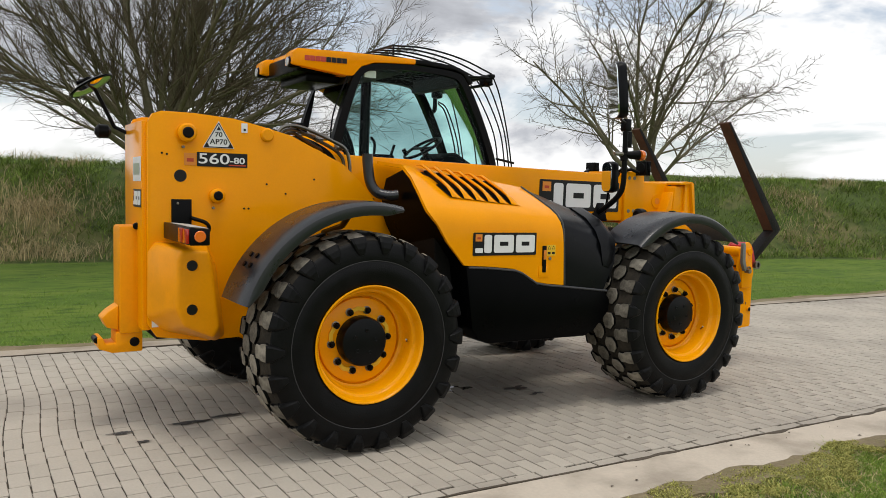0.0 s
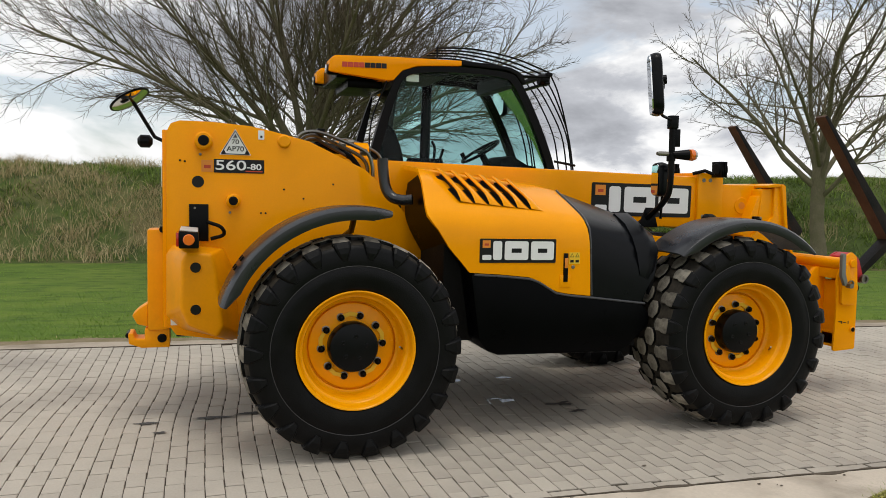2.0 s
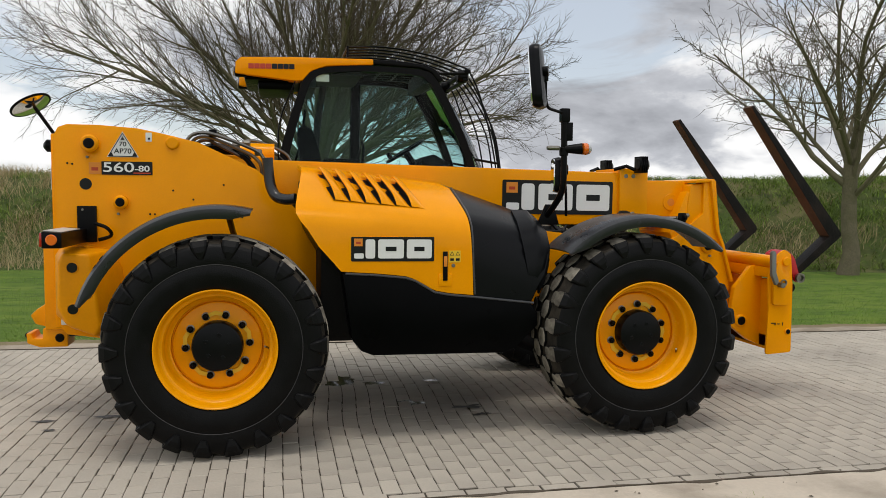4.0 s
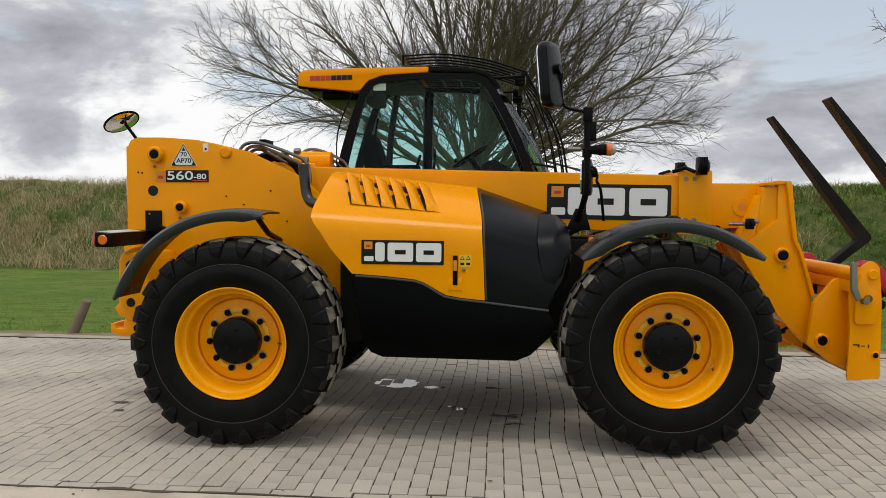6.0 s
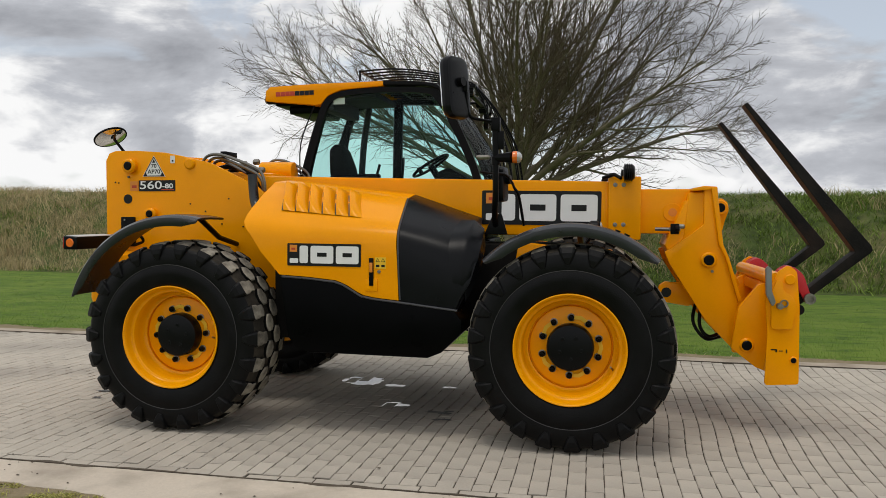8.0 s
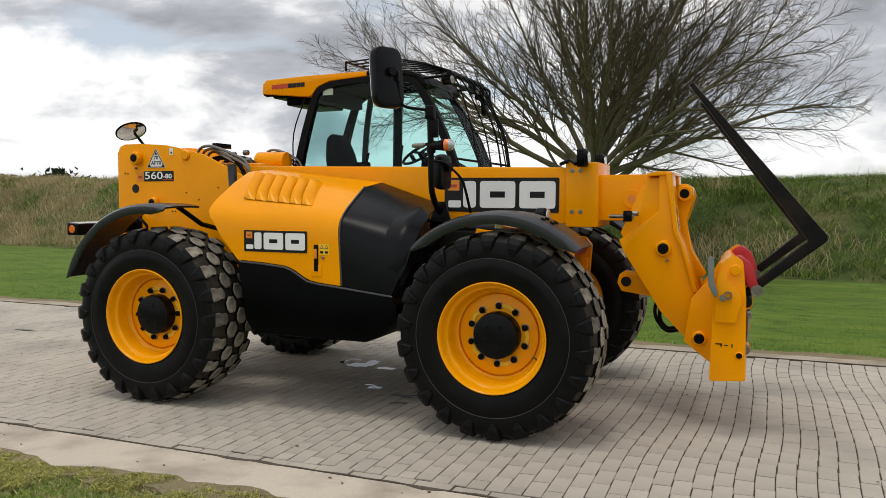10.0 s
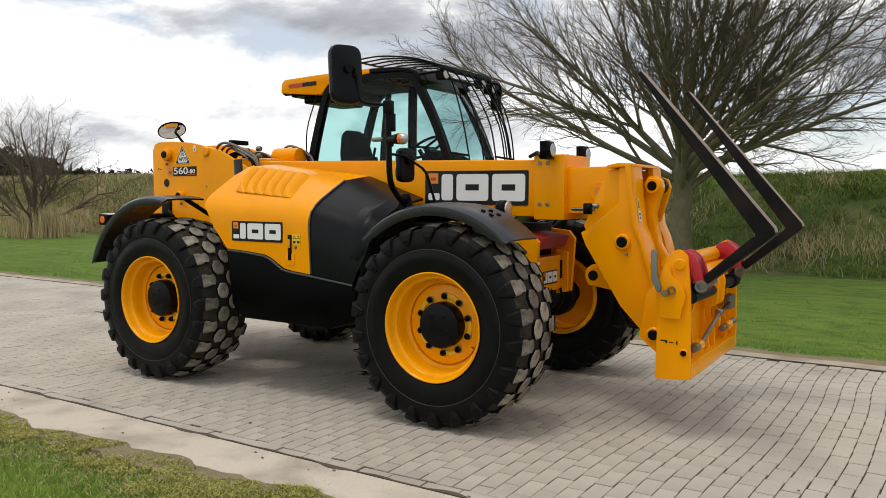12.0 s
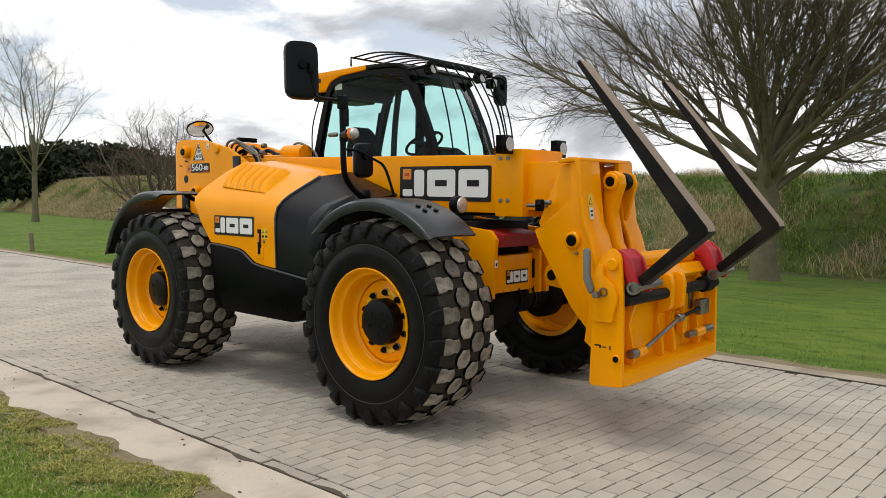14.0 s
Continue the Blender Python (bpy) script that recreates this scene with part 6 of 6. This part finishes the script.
    for k in range(8):
        patch("roof_bar", rect(0.043 * k, 0.0, 0.043 * k + 0.040, 0.038, 0.003), m, DECAL_RED if k < 4 else DECAL_BLACK, roof, 0.0015, 0.0005)
    m = plane((0.66, ny + 0.017, 2.43), (1, 0, 0), (0, 0, 1))
    patch("window_label", rect(0, 0, 0.10, 0.055), m, material("pale_label", (0.45, 0.6, 0.55), 0.5), cab, 0.001)
    # roof guard and windscreen guard
    guard = part("roof_guard", tube([(0.90, ny, 2.62), (0.90, ny, 2.70), (0.90, fy, 2.70), (0.90, fy, 2.62)], 0.009, 6), STEEL_BLACK, cab, "black steel bar guard over the roof and windscreen")
    for k in range(7):
        y = ny + 0.02 + k * (fy - ny - 0.04) / 6
        part("guard_bar", tube(smooth_path([(0.90, y, 2.70), (1.2, y, 2.712), (1.55, y, 2.665), (1.86, y, 2.57)], 4), 0.007, 6), STEEL_BLACK, guard)
        bow = 0.13 * math.sin(math.pi * k / 6)
        part("guard_bar", tube(smooth_path([(1.87, y, 2.56), (1.95 + bow * 0.4, y, 2.40), (2.04 + bow, y, 2.1), (2.10 + bow, y, 1.8), (2.12 + bow, y, 1.62)], 4), 0.0065, 6), STEEL_BLACK, guard)
    part("guard_front", box(1.83, 1.88, ny - 0.01, fy + 0.01, 2.535, 2.565, 0.006), STEEL_BLACK, guard)
    part("guard_front", box(1.82, 1.86, ny - 0.01, fy + 0.01, 2.47, 2.49, 0.006), STEEL_BLACK, guard)
    for y in (ny, fy):
        part("guard_stay", tube([(1.62, y, 2.52), (1.86, y, 2.53)], 0.012, 6), STEEL_BLACK, guard)
        part("guard_stay", tube([(1.92, y, 1.85), (2.11, y, 1.82)], 0.010, 6), STEEL_BLACK, guard)
    part("guard_bar", tube(smooth_path([(1.84, fy + 0.05, 2.40), (1.95, fy + 0.07, 2.34), (2.06, fy + 0.05, 2.05), (2.11, fy + 0.03, 1.7)], 4), 0.007, 6), STEEL_BLACK, guard)
    part("guard_bar", tube(smooth_path([(1.82, fy + 0.02, 2.38), (1.91, fy + 0.03, 2.3), (2.01, fy + 0.02, 2.0), (2.05, fy + 0.01, 1.7)], 4), 0.007, 6), STEEL_BLACK, guard)
    # roof lamps
    for y in (0.235, 0.885):
        l = part("roof_lamp", drum((1.83, y, 2.51), 0.05, -0.05, 0.03, "x", 20, 0.01), STEEL_BLACK, cab, "round work lamp under the roof guard")
        part("lamp_lens", drum((1.86, y, 2.51), 0.042, 0, 0.006, "x", 20, 0.002), LENS, l)
    side = part("roof_lamp", box(1.78, 1.87, 1.02, 1.09, 2.43, 2.52, 0.02), STEEL_BLACK, cab)
    part("lamp_lens", box(1.868, 1.876, 1.03, 1.08, 2.44, 2.51, 0.004), LENS, side)
    # cable and aerial behind the pillar
    part("rear_cable", tube(smooth_path([(0.37, ny - 0.01, 1.75), (0.38, ny - 0.02, 2.1), (0.50, ny - 0.012, 2.42)], 4), 0.006, 6), STEEL_BLACK, cab)
    # seat, wheel, console
    seat = part("operator_seat", box(0.62, 1.05, 0.42, 0.80, 1.55, 1.70, 0.04), SEAT, cab, "black fabric operator seat")
    back = prism(rounded([(0.60, 1.62), (0.74, 1.62), (0.70, 1.90), (0.64, 2.09), (0.57, 2.13), (0.52, 2.08), (0.54, 1.85)], 0.05), 0.44, 0.78, 0.045)
    for v in back.verts:
        v.co.y = 0.61 + (v.co.y - 0.61) * float(np.interp(v.co.z, [1.7, 1.95, 2.13], [1.0, 0.9, 0.55]))
    part("seat_back", back, SEAT, seat)
    part("arm_rest", box(0.72, 1.02, 0.36, 0.42, 1.78, 1.85, 0.02), SEAT, seat)
    part("seat_belt", tube(smooth_path([(0.60, 0.84, 2.28), (0.56, 0.82, 2.0), (0.50, 0.84, 1.8)], 4), 0.012, 6), STEEL_BLACK, seat)
    sw = new("steering_wheel")
    sw.parent = cab
    tor = lathe([(0.0 + 0.013 * math.sin(a), 0.175 + 0.013 * math.cos(a)) for a in [k * 0.7854 for k in range(9)]], (0, 0, 0), "z", 32)
    mt = pose(1.42, 0.60, 1.93, 0, -32, 0)
    tor.transform(mt)
    part("wheel_ring", tor, STEEL_BLACK, sw)
    sp = tube([(0, -0.17, 0), (0, 0.17, 0)], 0.012, 6)
    tube([(0, 0, 0), (0.17, 0, 0)], 0.012, 6, sp)
    tube([(0, 0, 0), (0, 0, -0.4)], 0.03, 8, sp)
    tube([(-0.12, 0.10, 0), (-0.12, 0.10, 0.06)], 0.02, 8, sp)
    sp.transform(mt)
    part("wheel_spokes", sp, STEEL_BLACK, sw)
    part("dash", prism(rounded([(1.50, 1.5), (1.52, 1.86), (1.62, 1.90), (1.80, 1.80), (1.86, 1.5)], 0.03), 0.38, 0.82, 0.02), SEAT, cab)
    part("lever", tube([(0.98, 0.38, 1.80), (1.02, 0.37, 1.93)], 0.012, 8), STEEL_BLACK, cab)


def mirror_head(name, parent, c, w, h, d, turn, label, tilt=0):
    """A mirror with a rounded housing; its glass looks towards -x before it is turned."""
    b = prism(rounded([(-w / 2, -h / 2), (w / 2, -h / 2), (w / 2, h / 2), (-w / 2, h / 2)], min(w, h) * 0.34), 0, d, d * 0.42, None, "yz")
    m = pose(*c, 0, tilt, turn)
    b.transform(m)
    hd = part(name, b, COVER, parent, label)
    g = prism(rounded([(-w / 2 + 0.012, -h / 2 + 0.012), (w / 2 - 0.012, -h / 2 + 0.012), (w / 2 - 0.012, h / 2 - 0.012), (-w / 2 + 0.012, h / 2 - 0.012)], min(w, h) * 0.3), -0.003, 0.004, 0, None, "yz")
    g.transform(m)
    part("mirror_glass", g, MIRROR, hd)
    j = tube([(d, 0, 0.03), (d + 0.03, 0, 0.03)], 0.03, 12)
    j.transform(m)
    part("mirror_joint", j, STEEL_BLACK, hd)
    return hd


def build_mirrors(T):
    pole = part("mirror_pole", tube(smooth_path([(2.20, -1.075, 2.10), (2.205, -1.072, 1.85), (2.205, -1.065, 1.64), (2.195, -1.02, 1.55), (2.18, -0.90, 1.46), (2.17, -0.76, 1.385)], 4), 0.021, 10), STEEL_BLACK, T, "black tubular mirror pole on the wing")
    part("pole_plate", prism([(2.10, 1.36), (2.26, 1.36), (2.22, 1.50), (2.16, 1.50)], -0.85, -0.835, 0.003), STEEL_BLACK, pole)
    part("pole_stay", tube(smooth_path([(2.30, -0.80, 1.68), (2.33, -0.78, 1.62), (2.36, -0.72, 1.42)], 4), 0.010, 8), STEEL_BLACK, pole)
    part("pole_bracket", box(2.215, 2.26, -1.085, -1.065, 1.92, 2.04, 0.004), STEEL_BLACK, pole)
    part("pole_clamp", box(2.175, 2.235, -1.10, -1.045, 2.04, 2.13, 0.008), STEEL_BLACK, pole)
    part("mirror_arm", tube(smooth_path([(2.20, -1.08, 2.10), (2.12, -1.12, 2.11), (2.05, -1.17, 2.13), (2.03, -1.19, 2.22), (2.03, -1.20, 2.34)], 4), 0.010, 8), STEEL_BLACK, pole)
    mirror_head("wing_mirror", pole, (1.93, -1.215, 2.30), 0.235, 0.40, 0.075, -26, "large black rear-view mirror", -5)
    part("mirror_knob", box(1.995, 2.04, -1.22, -1.18, 2.28, 2.35, 0.01), STEEL_BLACK, pole)
    low = mirror_head("lower_mirror", pole, (2.19, -0.90, 1.70), 0.145, 0.24, 0.07, -10, "small black lower mirror")
    part("lower_arm", tube(smooth_path([(2.205, -1.06, 1.77), (2.26, -0.98, 1.76), (2.29, -0.90, 1.72), (2.30, -0.80, 1.68)], 4), 0.009, 8), STEEL_BLACK, pole)
    ind = part("indicator", tube([(2.21, -1.075, 1.865), (2.26, -1.09, 1.866), (2.315, -1.104, 1.867)], 0.024, 12, r_end=0.038), STEEL_BLACK, pole, "indicator lamp on the mirror pole")
    part("amber_lens", lathe([(0.0, 0.02), (0.005, 0.038), (0.03, 0.040), (0.035, 0.038)], (2.315, -1.105, 1.867), "x", 20, closed=True), AMBER, ind)
    part("clear_lens", lathe([(0.036, 0.038), (0.05, 0.034), (0.062, 0.02), (0.066, 0.0001)], (2.315, -1.105, 1.867), "x", 20), LENS, ind)
    part("rear_repeater", lathe([(-0.06, 0.012), (-0.04, 0.016), (0.02, 0.016), (0.03, 0.008)], (2.14, -1.09, 1.87), "x", 10, closed=True), STEEL, ind)
    part("pole_knob", drum((2.205, -1.065, 1.85), 0.03, -0.03, 0.03, "z", 12), STEEL_BLACK, pole)
    # far mirror
    fm = mirror_head("far_mirror", T, (1.80, 1.19, 2.43), 0.20, 0.28, 0.05, 10, "black rear-view mirror on the cab corner")
    part("mirror_arm", tube(smooth_path([(1.80, 1.0, 2.53), (1.88, 1.10, 2.53), (1.88, 1.18, 2.50), (1.85, 1.2, 2.44)], 4), 0.010, 8), STEEL_BLACK, fm)
    # round mirror on the tail
    st = part("tail_mirror", tube([(-1.02, 0.12, 1.86), (-1.17, 0.15, 1.93), (-1.30, 0.05, 2.155)], 0.013, 8), STEEL_BLACK, T, "round convex mirror on a stalk at the tail")
    dm = plane((-1.325, 0.03, 2.175), (0.86, 0.0, 0.51), (0.10, 0.975, -0.17))
    b = lathe([(0.028, 0.0001), (0.026, 0.05), (0.012, 0.115), (0.0, 0.142), (-0.010, 0.142), (-0.012, 0.13)], (0, 0, 0), "z", 32)
    b.transform(dm)
    part("mirror_back", b, BLACK, st)
    b = lathe([(-0.010, 0.134), (-0.022, 0.09), (-0.03, 0.04), (-0.032, 0.0001)], (0, 0, 0), "z", 32)
    b.transform(dm)
    part("mirror_glass", b, MIRROR, st)
    b = tube([(0, 0, 0.02), (0.0, 0, 0.05)], 0.025, 10)
    tube([(0, 0, 0.045), (-0.07, 0, 0.05)], 0.012, 8, b)
    b.transform(dm)
    part("mirror_joint", b, STEEL_BLACK, st)
    ball = part("camera_pod", lathe([(-0.05, 0.02), (-0.03, 0.045), (0.03, 0.045), (0.05, 0.02)], (-1.235, 0.19, 1.90), "x", 16, closed=True), STEEL_BLACK, st)


def build_front(T):
    fr = part("front_chassis", prism([(2.2, 0.75), (3.0, 0.75), (3.03, 1.16), (2.98, 1.22), (2.3, 1.30)], -0.44, -0.40, 0.008), YELLOW, T, "yellow front chassis with stickers and cross beam")
    part("chassis_plate", prism([(2.2, 0.75), (3.0, 0.75), (3.03, 1.16), (2.98, 1.22), (2.3, 1.30)], far(-0.40), far(-0.44), 0.008), YELLOW, fr)
    part("cross_beam", box(2.86, 2.97, -0.40, far(-0.40), 0.78, 1.04, 0.012), YELLOW, fr)
    part("beam_bracket", prism([(2.93, 0.74), (3.02, 0.76), (3.02, 1.06), (2.93, 1.08)], 0.10, 0.13, 0.004), YELLOW, fr)
    logo("front_badge", plane((2.9725, -0.24, 0.835), (0, 1, 0), (0, 0, 1)), 0.26, 0.10, fr)
    for y, z in ((-0.42, 1.12), (-0.42, 0.97)):
        m = plane((3.012, -0.438, z), (0, 1, 0), (0, 0, 1))
        s = patch("small_sticker", rect(-0.0, 0, 0.03, 0.05), m, DECAL_WHITE, fr, 0.002, 0.012)
        patch("sticker_mark", rect(0.006, 0.01, 0.024, 0.032), m, DECAL_BLACK, s, 0.001, 0.0145)
    cyl = part("steering_guard", prism([(2.50, 1.14), (3.0, 1.10), (3.04, 1.19), (2.55, 1.27)], -0.35, 0.10, 0.01), RED_DARK, T, "dull red painted lift cylinder cover")
    part("lift_cylinder", tube([(1.9, -0.1, 1.0), (2.75, -0.1, 1.15)], 0.06, 16), YELLOW, T, "yellow hydraulic lift cylinder")
    for y in (-0.08, 0.1):
        part("front_hose", tube(smooth_path([(2.96, y, 0.80), (2.98, y + 0.01, 0.70), (2.94, y, 0.62)], 4), 0.012, 8), STEEL_BLACK, fr)
    part("front_bracket", box(2.9, 2.98, 0.08, 0.16, 0.86, 1.0, 0.004), STEEL_BLACK, fr)
    # head lamps on the front mudguards
    for y in (-0.62, far(-0.62)):
        h = part("head_lamp", drum((2.80, y, 1.395), 0.06, 0.0, 0.085, "x", 24, 0.02), STEEL_BLACK, T, "round black head lamp with a clear lens")
        part("lamp_lens", lathe([(0.0, 0.054), (0.008, 0.050), (0.016, 0.030), (0.019, 0.0001)], (2.884, y, 1.395), "x", 24), LENS, h)
        part("lamp_stay", tube([(2.82, y, 1.34), (2.74, y + (0.06 if y < 0 else -0.06), 1.22)], 0.012, 8), STEEL_BLACK, h)


def build_telehandler():
    T = thing("telehandler", "yellow telescopic handler with folded forks parked on the paved road", "telehandler")
    w = build_wheel(T)
    w.matrix_basis = pose(0, -1.08, 0.655, 0, 8, 0)
    copy_wheel(w, pose(2.7, -1.08, 0.655, 0, 31, 0))
    copy_wheel(w, pose(0, 0.90, 0.655, 0, 12, 180))
    copy_wheel(w, pose(2.7, 0.90, 0.655, 0, 40, 180))
    build_body(T)
    build_bonnet(T)
    build_boom(T)
    build_carriage(T)
    build_cab(T)
    build_mirrors(T)
    build_front(T)
    for x, cz, a0, a1, r in ((2.7, 0.655, 46, 135, 0.775), (0.01, 0.675, 76, 162, 0.808)):
        for y0, y1 in ((-1.325, -0.92), (far(-1.325), far(-0.92))):
            g = mudguard("mudguard", T, x, cz, r, a0, a1, y0, y1)
            s = 1 if y0 < 0 else -1
            am = radians((a0 + a1) / 2)
            part("guard_stay", tube([(x + 0.04, y0 + s * 0.35, cz + r - 0.02), (x + 0.06, y0 + s * 0.6, cz + r - 0.16), (x + 0.06, y0 + s * 0.9, cz + r - 0.22)], 0.02, 8), STEEL_BLACK, g)
            ab = radians(a0 + 18 if x > 1 else a1 - 20)
            for k in range(4):
                aa = ab + radians((k // 2) * 4.5)
                c = Vector((x + (r + 0.013) * math.cos(aa), y0 + s * (0.16 + 0.1 * (k % 2)), cz + (r + 0.013) * math.sin(aa)))
                n = Vector((math.cos(aa), 0, math.sin(aa)))
                part("guard_bolt", tube([c, c + n * 0.01], 0.016, 10), STEEL_BLACK, g)


build_telehandler()


# ---- paving blocks ----
build_pavers(build_road())
